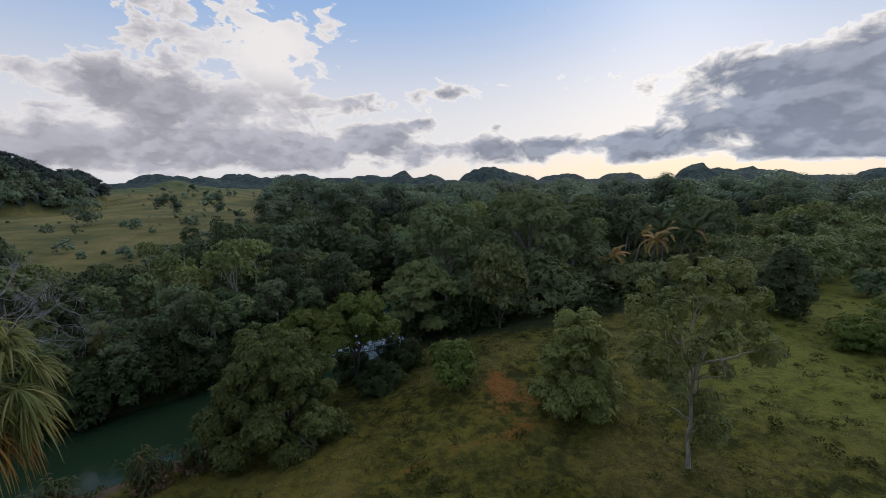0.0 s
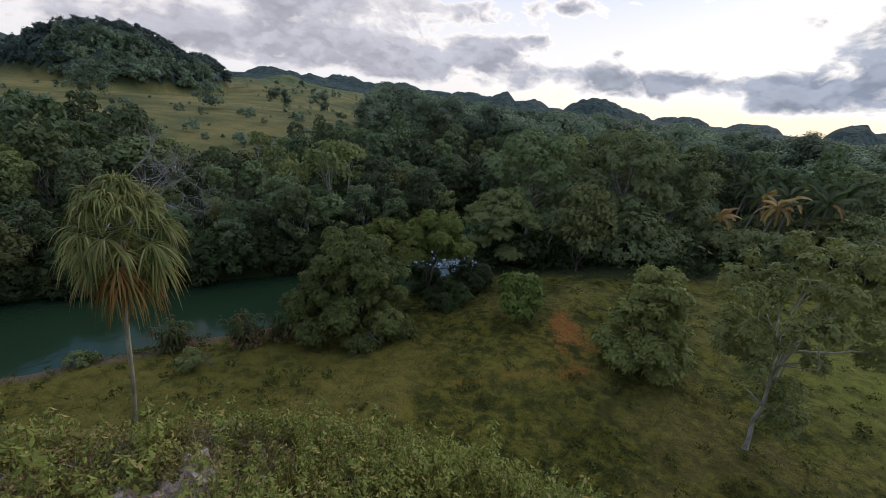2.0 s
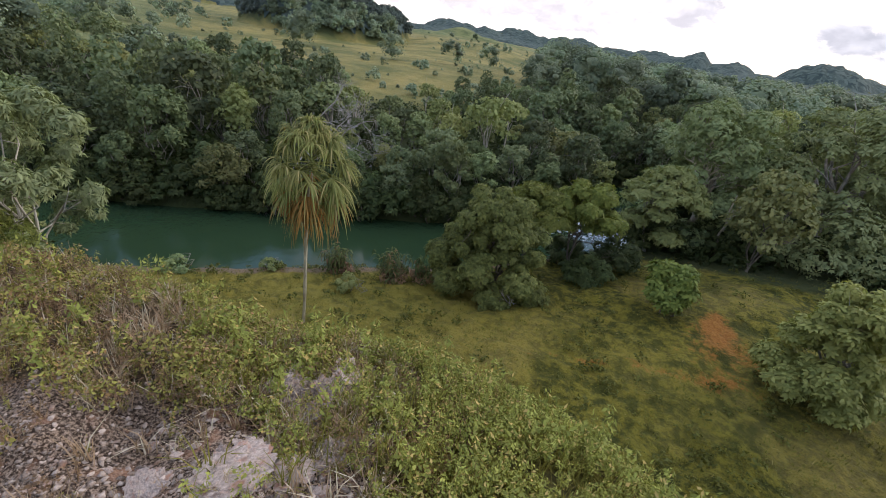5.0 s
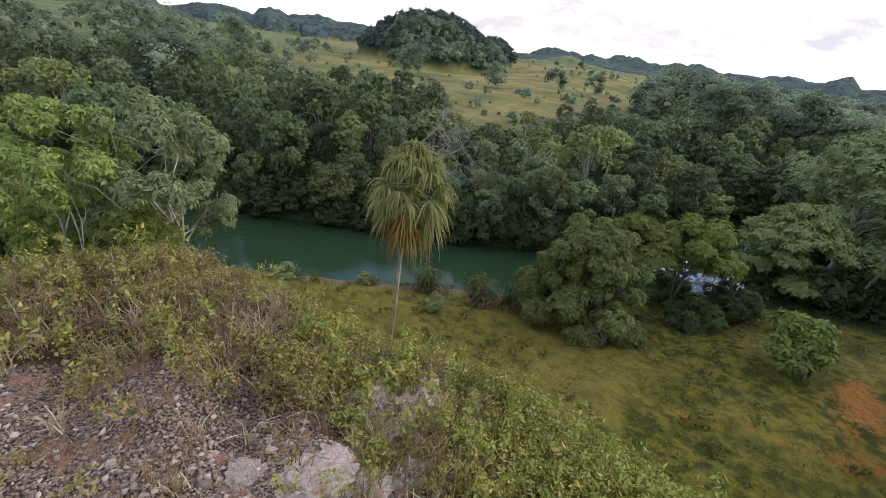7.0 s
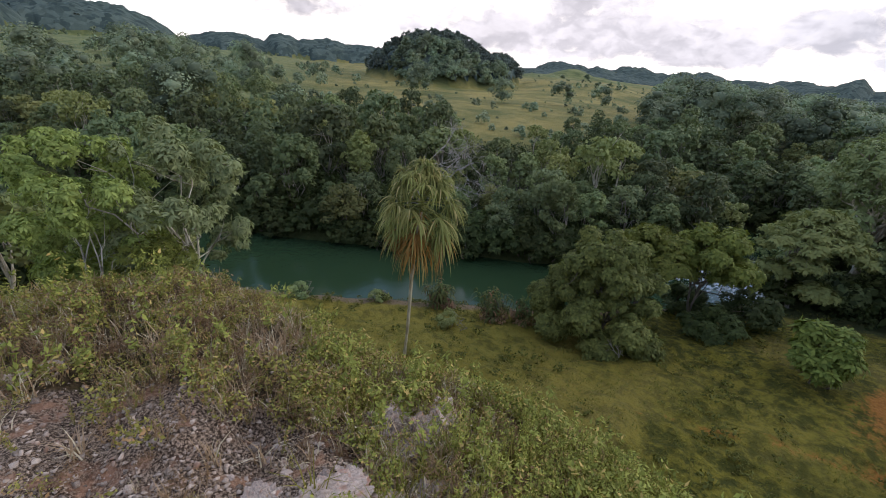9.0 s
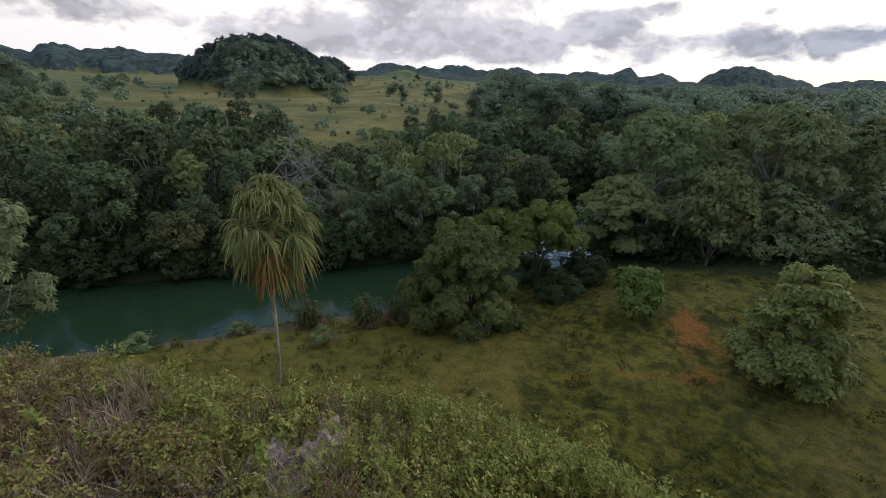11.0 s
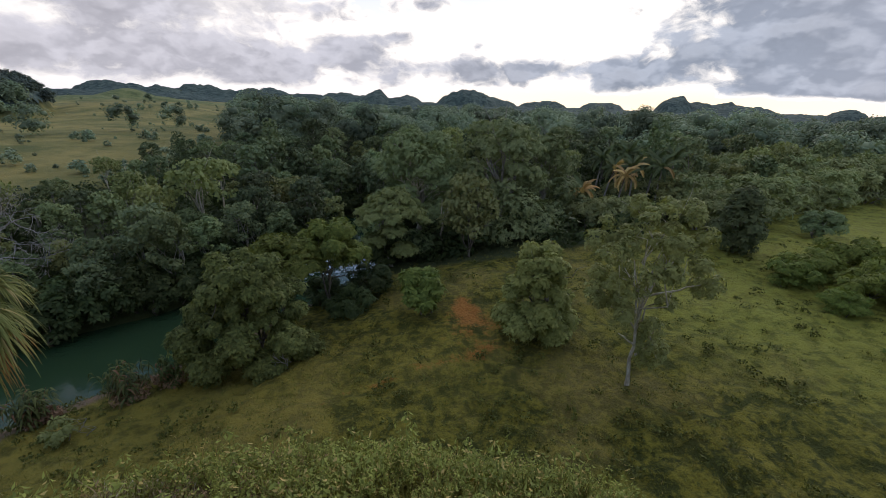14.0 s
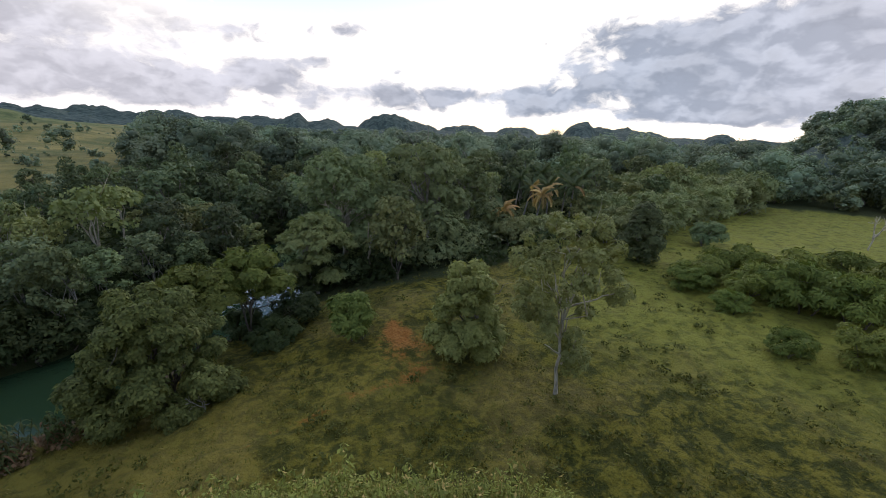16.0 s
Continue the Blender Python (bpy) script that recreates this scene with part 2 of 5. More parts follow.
def ground_material():
    m, g, bsdf = material("pasture_ground")
    geo = g.node("ShaderNodeNewGeometry")
    pos = geo.outputs["Position"]

    def mask(name):
        return g.node("ShaderNodeAttribute", attribute_name=name).outputs["Fac"]

    big, mid, fine = g.noise(pos, 0.16, 4.0), g.noise(pos, 1.1, 5.0, 0.6), g.noise(pos, 7.0, 6.0, 0.65)
    hump = g.noise(pos, 2.6, 5.0, 0.7)
    green = g.mix(g.step(g.math("ADD", g.math("MULTIPLY", mid, 0.5), g.math("MULTIPLY", hump, 0.5)), 0.43, 0.57), (0.036, 0.042, 0.006), (0.172, 0.148, 0.020))
    tan = g.mix(g.step(fine, 0.35, 0.65), (0.210, 0.165, 0.045), (0.300, 0.220, 0.075))
    col = g.mix(g.math("MULTIPLY", g.step(big, 0.46, 0.64), 0.42), green, tan)
    col = g.mix(g.math("MULTIPLY", g.step(fine, 0.52, 0.66), 0.62), col, (0.034, 0.040, 0.007))
    rough_on = g.step(g.noise(pos, 0.45, 5.0, 0.65), 0.50, 0.60)
    col = g.mix(g.math("MULTIPLY", rough_on, 0.28), col, (0.044, 0.048, 0.008))
    col = g.mix(g.math("MULTIPLY", mask("sunburnt"), g.step(mid, 0.30, 0.62, 0.25, 0.85)), col, g.mix(fine, (0.150, 0.128, 0.018), (0.260, 0.205, 0.045)))
    col = g.mix(g.math("MULTIPLY", mask("lush"), g.step(mid, 0.30, 0.62, 0.35, 0.9)), col, g.mix(fine, (0.165, 0.178, 0.028), (0.300, 0.288, 0.055)))
    field = g.mix(g.step(g.noise(pos, 0.045, 8.0, 0.68), 0.36, 0.64), (0.102, 0.110, 0.034), (0.265, 0.212, 0.070))
    field = g.mix(g.math("MULTIPLY", g.step(g.noise(pos, 0.22, 7.0, 0.7), 0.48, 0.66), 0.5), field, (0.085, 0.090, 0.030))
    field = g.mix(mask("green_slope"), field, g.mix(g.step(g.noise(pos, 0.12, 7.0, 0.7), 0.35, 0.62), (0.075, 0.098, 0.034), (0.165, 0.175, 0.066)))
    col = g.mix(mask("field"), col, field)
    # forest floor, with the shade below the trees painted in
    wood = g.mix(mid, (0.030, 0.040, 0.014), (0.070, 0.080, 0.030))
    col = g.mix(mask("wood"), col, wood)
    soil = g.mix(g.step(fine, 0.3, 0.7), (0.220, 0.078, 0.016), (0.370, 0.160, 0.040))
    soil_on = g.step(g.math("ADD", mask("soil"), g.math("ADD", g.math("MULTIPLY", g.math("SUBTRACT", mid, 0.5), 1.8), g.math("MULTIPLY", g.math("SUBTRACT", fine, 0.5), 1.0))), 0.38, 0.86)
    col = g.mix(g.math("MULTIPLY", soil_on, 0.9), col, soil)
    # brown litter, darkened to make up for the weeds' faint shadows
    litter = g.mix(g.step(fine, 0.35, 0.65), (0.040, 0.028, 0.014), (0.135, 0.092, 0.048))
    litter = g.mix(g.step(mid, 0.5, 0.65), litter, (0.060, 0.058, 0.018))
    litter = g.mix(g.step(g.noise(pos, 0.8, 4.0, 0.6), 0.60, 0.68), litter, (0.330, 0.175, 0.085))
    col = g.mix(mask("litter"), col, litter)
    grit = g.mix(g.step(g.noise(pos, 22.0, 6.0, 0.75), 0.42, 0.62), (0.040, 0.024, 0.016), (0.380, 0.275, 0.205))
    grit = g.mix(g.math("MULTIPLY", g.step(g.noise(pos, 1.6, 4.0), 0.55, 0.68), 0.7), grit, (0.360, 0.190, 0.120))
    grit_on = g.step(g.math("ADD", mask("grit"), g.math("MULTIPLY", g.math("SUBTRACT", mid, 0.5), 0.8)), 0.4, 0.62)
    col = g.mix(grit_on, col, grit)
    bank = g.mix(fine, (0.10, 0.070, 0.045), (0.260, 0.190, 0.125))
    col = g.mix(g.step(g.math("ADD", mask("bank"), g.math("MULTIPLY", g.math("SUBTRACT", mid, 0.5), 0.8)), 0.35, 0.65), col, bank)
    g.tree.links.new(col, bsdf.inputs["Base Color"])
    bsdf.inputs["Roughness"].default_value = 0.95
    bsdf.inputs["Specular IOR Level"].default_value = 0.2
    height = g.math("ADD", g.math("MULTIPLY", mid, 0.6), g.math("ADD", g.math("MULTIPLY", hump, 0.35), g.math("MULTIPLY", fine, 0.25)))
    bump = g.node("ShaderNodeBump", ins={"Height": height, "Strength": 1.0, "Distance": 0.42})
    g.tree.links.new(bump.outputs[0], bsdf.inputs["Normal"])
    return m


def water_material():
    m, g, bsdf = material("green_river_water")
    pos = g.node("ShaderNodeNewGeometry").outputs["Position"]
    col = g.mix(g.noise(pos, 0.15, 3.0), (0.018, 0.040, 0.019), (0.028, 0.054, 0.026))
    foam_at = g.node("ShaderNodeAttribute", attribute_name="rapid").outputs["Fac"]
    stretched = g.node("ShaderNodeMapping", ins={"Vector": pos, "Scale": (1.0, 0.55, 1.0)}).outputs[0]
    foam = g.step(g.math("ADD", g.noise(stretched, 2.6, 7.0, 0.72), g.math("MULTIPLY", foam_at, 0.26)), 0.70, 0.84)
    foam = g.math("MULTIPLY", foam, g.step(foam_at, 0.05, 0.4))
    g.tree.links.new(g.mix(foam, col, (0.52, 0.57, 0.66)), bsdf.inputs["Base Color"])
    g.tree.links.new(g.math("MULTIPLY_ADD", foam, 0.5, 0.07), bsdf.inputs["Roughness"])
    bsdf.inputs["IOR"].default_value = 1.33
    bsdf.inputs["Specular IOR Level"].default_value = 0.35
    wave = g.math("ADD", g.noise(pos, 1.4, 4.0, 0.55), g.math("MULTIPLY", g.noise(stretched, 5.0, 3.0), 0.25))
    bump = g.node("ShaderNodeBump", ins={"Height": wave, "Strength": 0.10, "Distance": 0.2})
    g.tree.links.new(bump.outputs[0], bsdf.inputs["Normal"])
    return m


def stone_material(name, dark, light, stain):
    m, g, bsdf = material(name)
    co = g.node("ShaderNodeTexCoord").outputs["Object"]
    rnd = g.node("ShaderNodeObjectInfo").outputs["Random"]
    isle = g.node("ShaderNodeNewGeometry").outputs["Random Per Island"]
    n1, n2 = g.noise(co, 9.0, 7.0, 0.7), g.noise(co, 2.3, 4.0)
    tone = g.math("ADD", g.math("MULTIPLY", g.math("FRACT", g.math("ADD", rnd, isle)), 0.55), g.math("MULTIPLY", g.math("SUBTRACT", n1, 0.36), 1.9), clamp=True)
    col = g.mix(tone, dark, light)
    col = g.mix(g.step(n2, 0.52, 0.70), col, stain)
    g.tree.links.new(col, bsdf.inputs["Base Color"])
    bsdf.inputs["Roughness"].default_value = 0.92
    bump = g.node("ShaderNodeBump", ins={"Height": n1, "Strength": 0.7, "Distance": 0.02})
    g.tree.links.new(bump.outputs[0], bsdf.inputs["Normal"])
    return m


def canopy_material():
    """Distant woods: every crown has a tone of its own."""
    m, g, bsdf = material("distant_canopy_hazed")
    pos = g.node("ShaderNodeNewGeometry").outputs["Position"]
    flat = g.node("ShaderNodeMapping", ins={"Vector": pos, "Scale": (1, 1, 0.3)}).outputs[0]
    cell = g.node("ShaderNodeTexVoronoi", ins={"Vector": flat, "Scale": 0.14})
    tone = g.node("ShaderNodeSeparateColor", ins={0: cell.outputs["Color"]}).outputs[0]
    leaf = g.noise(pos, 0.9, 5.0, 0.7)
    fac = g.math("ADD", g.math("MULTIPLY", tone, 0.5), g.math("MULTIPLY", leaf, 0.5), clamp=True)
    # distance haze is mixed into these bluish tones
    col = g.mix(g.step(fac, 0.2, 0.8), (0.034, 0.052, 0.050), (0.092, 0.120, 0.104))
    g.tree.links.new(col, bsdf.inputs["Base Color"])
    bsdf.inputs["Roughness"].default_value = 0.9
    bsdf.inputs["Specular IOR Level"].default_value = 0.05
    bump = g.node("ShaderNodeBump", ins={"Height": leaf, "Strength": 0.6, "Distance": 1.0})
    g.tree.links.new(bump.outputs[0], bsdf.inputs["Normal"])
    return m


GROUND, WATER = ground_material(), water_material()
LIMESTONE = stone_material("limestone", (0.035, 0.024, 0.020), (0.60, 0.470, 0.400), (0.33, 0.175, 0.120))
PEBBLE = stone_material("gravel_stone", (0.034, 0.022, 0.016), (0.66, 0.52, 0.43), (0.26, 0.140, 0.090))

# ---- mesh helpers ----


def mesh_of(name, verts, faces, mats, smooth=False, slots=None):
    """A mesh from arrays: faces is an (n, 3) or (n, 4) array, or a list of such arrays."""
    faces = [f for f in (faces if isinstance(faces, list) else [faces]) if len(f)]
    me = bpy.data.meshes.new(name)
    verts = np.asarray(verts, np.float32)
    me.vertices.add(len(verts))
    me.vertices.foreach_set("co", verts.ravel())
    loops = np.concatenate([f.ravel() for f in faces]).astype(np.int32)
    sizes = np.concatenate([np.full(len(f), f.shape[1]) for f in faces]).astype(np.int32)
    me.loops.add(len(loops))
    me.loops.foreach_set("vertex_index", loops)
    me.polygons.add(len(sizes))
    me.polygons.foreach_set("loop_start", np.concatenate([[0], np.cumsum(sizes)[:-1]]).astype(np.int32))
    me.polygons.foreach_set("loop_total", sizes)
    if smooth:
        me.polygons.foreach_set("use_smooth", np.ones(len(sizes), bool))
    for m in mats if isinstance(mats, list) else [mats]:
        me.materials.append(m)
    if slots is not None:
        me.polygons.foreach_set("material_index", np.asarray(slots, np.int32))
    me.update(calc_edges=True)
    return me


def part(name, me, parent, label="", at=None):
    ob = new(name, me)
    ob.parent = parent
    if at is not None:
        ob.matrix_basis = at
    if label:
        ob["label"] = label
    return ob


def thing(name, at, label, category, group="", kind=""):
    return tagged_at(new(name), at, label, category, group, kind)


def tagged_at(ob, at, label, category, group="", kind=""):
    ob.matrix_basis = at
    return tagged(ob, label, category, group, kind)


def unit(v):
    return v / (np.linalg.norm(v, axis=-1, keepdims=True) + 1e-9)


def tube(points, radii, sides=6):
    """Vertices and quads of a tapered tube through the points."""
    points, radii = np.asarray(points, float), np.asarray(radii, float)
    ahead = unit(np.gradient(points, axis=0))
    ref = np.where(np.abs(ahead[:, 2:3]) > 0.9, [[1.0, 0, 0]], [[0, 0, 1.0]])
    a = unit(np.cross(ahead, ref))
    b = np.cross(ahead, a)
    t = np.arange(sides) * 2 * np.pi / sides
    ring = a[:, None] * np.cos(t)[None, :, None] + b[:, None] * np.sin(t)[None, :, None]
    v = (points[:, None] + ring * radii[:, None, None]).reshape(-1, 3)
    n = len(points)
    i, j = np.meshgrid(np.arange(n - 1), np.arange(sides), indexing="ij")
    k = (j + 1) % sides
    f = np.stack([i * sides + j, i * sides + k, (i + 1) * sides + k, (i + 1) * sides + j], -1).reshape(-1, 4)
    return v, f


def joined(pieces):
    vs, fs, n = [], [], 0
    for v, f in pieces:
        vs.append(v)
        fs.append(f + n)
        n += len(v)
    return np.concatenate(vs), np.concatenate(fs)


def leaf_cards(rng, pos, nrm, size, aspect=0.55, fold=0.22, droop=0.35):
    """One folded leaf (or small spray of leaves) at each place: four corners, two triangles."""
    n = len(pos)
    tip = unit(np.cross(nrm, rng.normal(size=(n, 3))))
    tip = unit(tip + np.array([0, 0, -droop]))
    side = unit(np.cross(nrm, tip))
    up = np.cross(tip, side)
    s = size[:, None]
    w = aspect * rng.uniform(0.75, 1.25, (n, 1))
    bend = rng.uniform(0.35, 0.6, (n, 1))
    base, end = pos - tip * s * 0.5, pos + tip * s * 0.5
    mid = base + tip * s * bend - up * s * fold
    v = np.stack([base, mid + side * s * w * 0.5, end, mid - side * s * w * 0.5], 1).reshape(-1, 3)
    return v, np.arange(4 * n).reshape(-1, 4)


# ---- the land ----
WATER_Z = 0.0
RIVER = np.array([(-190, -36, 8), (-120, -20, 7), (-75, -7, 6.5), (-55, 0, 6), (-43, 7, 5.8), (-36, 12, 5.6), (-30, 17.5, 5.5), (-26.4, 21.2, 5.4),
                  (-22.6, 25, 5.2), (-18, 29, 4.8), (-13, 36, 4.4), (-8.5, 44, 4.6), (-5.5, 52, 4.6), (-7, 59, 3.8), (-13, 65, 2.6), (-19, 68, 1.6)], float)


def river_gap(x, y):
    """How far outside the water's edge a place lies (inside: below 0), and on which side: +1 is the pasture's."""
    best = np.full(np.shape(x), 1e9)
    side = np.ones(np.shape(x))
    for (ax, ay, aw), (bx, by, bw) in zip(RIVER[:-1], RIVER[1:]):
        dx, dy = bx - ax, by - ay
        t = np.clip(((x - ax) * dx + (y - ay) * dy) / (dx * dx + dy * dy), 0, 1)
        d = np.hypot(x - ax - t * dx, y - ay - t * dy) - (aw + t * (bw - aw))
        cross = dx * (y - ay) - dy * (x - ax)
        near = d < best
        best = np.where(near, d, best)
        side = np.where(near, np.where(cross < 0, 1.0, -1.0), side)
    return best, side


def ramp(v, lo, hi):
    t = np.clip((np.asarray(v, float) - lo) / (hi - lo), 0, 1)
    return t * t * (3 - 2 * t)


WAVES = np.random.RandomState(4)
WAVE_DIR = WAVES.uniform(0, 2 * np.pi, 24)
WAVE_OFF = WAVES.uniform(0, 2 * np.pi, 24)


def ripple(x, y, length, first=0, count=6):
    """Smooth unevenness between about -1 and 1, of the given wave length."""
    out = 0.0
    for k in range(first, first + count):
        q = 2 * np.pi / length * (0.7 + 0.12 * (k - first))
        u = x * np.cos(WAVE_DIR[k]) + y * np.sin(WAVE_DIR[k])
        w = -x * np.sin(WAVE_DIR[k]) + y * np.cos(WAVE_DIR[k])
        out = out + np.sin(q * u + WAVE_OFF[k] + 0.8 * np.sin(q * 0.6 * w))
    return out / count * 1.7


def heading(x, y):
    return np.degrees(np.arctan2(-np.asarray(x, float), y))


# wooded limestone hills: heading (degrees), distance, half width (degrees), rise, depth (m)
HILLS = [(48.0, 330, 8.2, 26, 95), (41.6, 318, 3.9, 16, 70), (-56.5, 215, 5.5, 18, 75), (-61, 215, 8.0, 20, 75), (-70, 200, 9, 28, 60),
         (84, 900, 8, 44, 150), (71, 1000, 5, 26, 150), (65.8, 1000, 2.6, 36, 150), (61.5, 1000, 5, 34, 150), (57, 1000, 5, 30, 150), (97, 800, 9, 55, 150),
         (-44.8, 900, 1.8, 20, 90), (-48, 950, 2.5, 14, 90), (-85, 500, 14, 50, 150), (120, 700, 16, 60, 150)]
# the far ridge, about 1.4 km off: heading, half width (degrees), rise (m)
RIDGE = [(33.3, 1.6, 34), (31.6, 1.4, 28), (28.7, 1.2, 26), (24.9, 1.8, 38), (22.5, 1.6, 28), (19.6, 1.8, 32), (17.8, 1.6, 35), (13.5, 3.0, 26), (9.6, 1.6, 35), (7.6, 2.0, 28),
         (5.4, 1.0, 41), (6.2, 1.8, 29), (1.4, 1.1, 34), (2.6, 1.8, 26), (-6.0, 2.2, 53), (-8.4, 2.2, 36), (-14.3, 1.2, 28), (-16.2, 1.2, 29),
         (-21.3, 1.0, 28), (-22.8, 1.1, 30), (-30.0, 1.2, 47), (-31.6, 1.8, 37), (-34.8, 1.8, 36), (-36.6, 2.0, 27), (-41, 3.0, 13)]
HILLS += [(az, 1400 + 90 * math.sin(az * 2.1), wide * 1.9, rise, 140) for az, wide, rise in RIDGE]  # peaks


def hill_rise(x, y):
    out = np.zeros(np.shape(x))
    for az, far, wide, top, deep in HILLS:
        a = radians(az)
        cx, cy = -math.sin(a) * far, math.cos(a) * far
        across = (x - cx) * math.cos(a) + (y - cy) * math.sin(a)
        along = -(x - cx) * math.sin(a) + (y - cy) * math.cos(a)
        q = (across / (far * math.tan(radians(wide)))) ** 2 + (along / deep) ** 2
        out = np.maximum(out, top * np.clip(1 - q, 0, 1) ** 0.65)
    # the far ridge stands on one long wooded rise
    r, az = np.hypot(x, y), heading(x, y)
    long_rise = (11 + 3 * ripple(x, y, 260.0, 6)) * ramp(r, 1000, 1380) * ramp(-r, -1750, -1500) * ramp(-np.abs(az + 5), -56, -46)
    return np.maximum(out, long_rise)


def knolls(x, y):
    """Small grassy hills beyond the far field."""
    out = np.zeros(np.shape(x))
    for az, far, wide, top in ((31.5, 560, 26, 11.5), (28.3, 545, 22, 5.5), (25.0, 590, 30, 4.5), (36.0, 520, 45, 4), (22.0, 620, 40, 4)):
        cx, cy = -math.sin(radians(az)) * far, math.cos(radians(az)) * far
        out = np.maximum(out, top * np.exp(-((x - cx) ** 2 + (y - cy) ** 2) / wide ** 2))
    return out


def brow(az):
    """The edge of the stony terrace below the camera: its distance, and the height there."""
    r = np.interp(az, [-180, -120, -75, -60, -30, 0, 30, 50, 60, 77, 92, 100, 140, 180], [60, 40, 9, 8, 7.6, 7.6, 8, 8.2, 9.5, 13, 13.6, 14, 40, 60])
    el = np.interp(az, [-75, -60, -30, -13, 2, 22, 30, 50, 60, 77, 92, 100], [40, 43, 44, 45, 44, 42.5, 41, 39.5, 34.5, 25.5, 24.5, 24])
    z = 16.9 - r * np.tan(np.radians(el))
    return r, np.where((az > 100) | (az < -75), 10.4, z)


def land(x, y):
    """Height of the ground."""
    x, y = np.asarray(x, float), np.asarray(y, float)
    r, az = np.hypot(x, y), heading(x, y)
    gap, side = river_gap(x, y)
    pasture = 1.0 + 2.1 * ramp(gap, 0, 15) + 1.0 * ramp(x, 6, 40)
    pasture = pasture + 0.9 * np.exp(-((x - 6) / 7) ** 2 - ((y - 32) / 6) ** 2)
    pasture = pasture + (0.16 * ripple(x, y, 7.0) + 0.13 * ripple(x, y, 2.2, 6) + 0.06 * ripple(x, y, 0.9, 12)) * ramp(gap, 0, 3)
    other = 1.0 + 1.6 * ramp(gap, 0, 22) + 3.4 * ramp(r, 50, 130) + 1.4 * ripple(x, y, 160.0) * ramp(r, 80, 200)
    other = other + 10 * ramp(az, 60, 80) * ramp(r, 120, 420) + 6 * ramp(r, 150, 330) * ramp(az, 20, 30) * ramp(-az, -42, -34)
    other = other + knolls(x, y)
    wild = pasture + (0.6 * ripple(x, y, 90.0) + 1.0) * ramp(r, 60, 200)
    beyond = np.where(side > 0, ramp(r, 85, 125) * ramp(az, 2, 12), 1.0)
    z = wild + (other - wild) * beyond
    z = z * ramp(gap, -0.3, 1.0) + (-1.4) * (1 - ramp(gap, -1.6, 0.5))
    z = z + hill_rise(x, y) * (1 + 0.10 * ripple(x, y, 60.0) + 0.06 * ripple(x, y, 23.0, 6)) * ramp(r, 100, 160)
    # the terrace below the camera, and the bank that falls from it
    br, bz = brow(az)
    t = np.clip(r / br, 0, 1)
    top = 11.3 - (11.3 - bz) * (0.25 * t + 0.75 * t ** 2)
    top = top + 0.14 * ripple(x, y, 2.6) + 0.06 * ripple(x, y, 0.9, 6)
    fall = bz - (r - br) * np.interp(az, [-60, 40, 60, 80, 100], [1.1, 1.1, 0.95, 0.75, 0.7]) + 0.14 * ripple(x, y, 2.6)
    near = np.where(r < br, top, fall)
    soft = 1.2
    return np.where(near - z > soft, near, np.where(z - near > soft, z, (near + z) / 2 + soft / 4 + (near - z) ** 2 / (4 * soft)))


def wood_cover(x, y):
    """Where trees stand close together (0 to 1)."""
    x, y = np.asarray(x, float), np.asarray(y, float)
    r, az = np.hypot(x, y), heading(x, y)
    gap, side = river_gap(x, y)
    edge = 3.0 * ripple(x, y, 24.0)
    field_from = np.interp(az, [11, 16, 19.5, 21, 24, 30, 34, 40, 48, 57, 70, 90], [3000, 1500, 640, 150, 108, 92, 84, 74, 84, 92, 105, 110])
    far_side = (gap > 0.3) & (r + 2 * edge < field_from)
    back = (r + edge > np.interp(az, [-62, -50, -44, -39, -37, -33, -26, -20, -14, -9, -4, 2, 8], [112, 112, 92, 78, 70, 58, 52, 46, 43, 40, 38, 41, 42]))
    near_side = (gap > 1.2) & back & (az < 12)
    left = (gap > 1.0) & (az > 68) & (r > 17) & (r + edge * 0.4 < 60)
    out = np.where(side > 0, near_side | left, far_side)
    return np.where((r > 62) & (az > 5) & (az < 60) & (gap > 0.5) | (r > 100) & (az > 5) & (az < 100), r + 2 * edge < field_from, out)


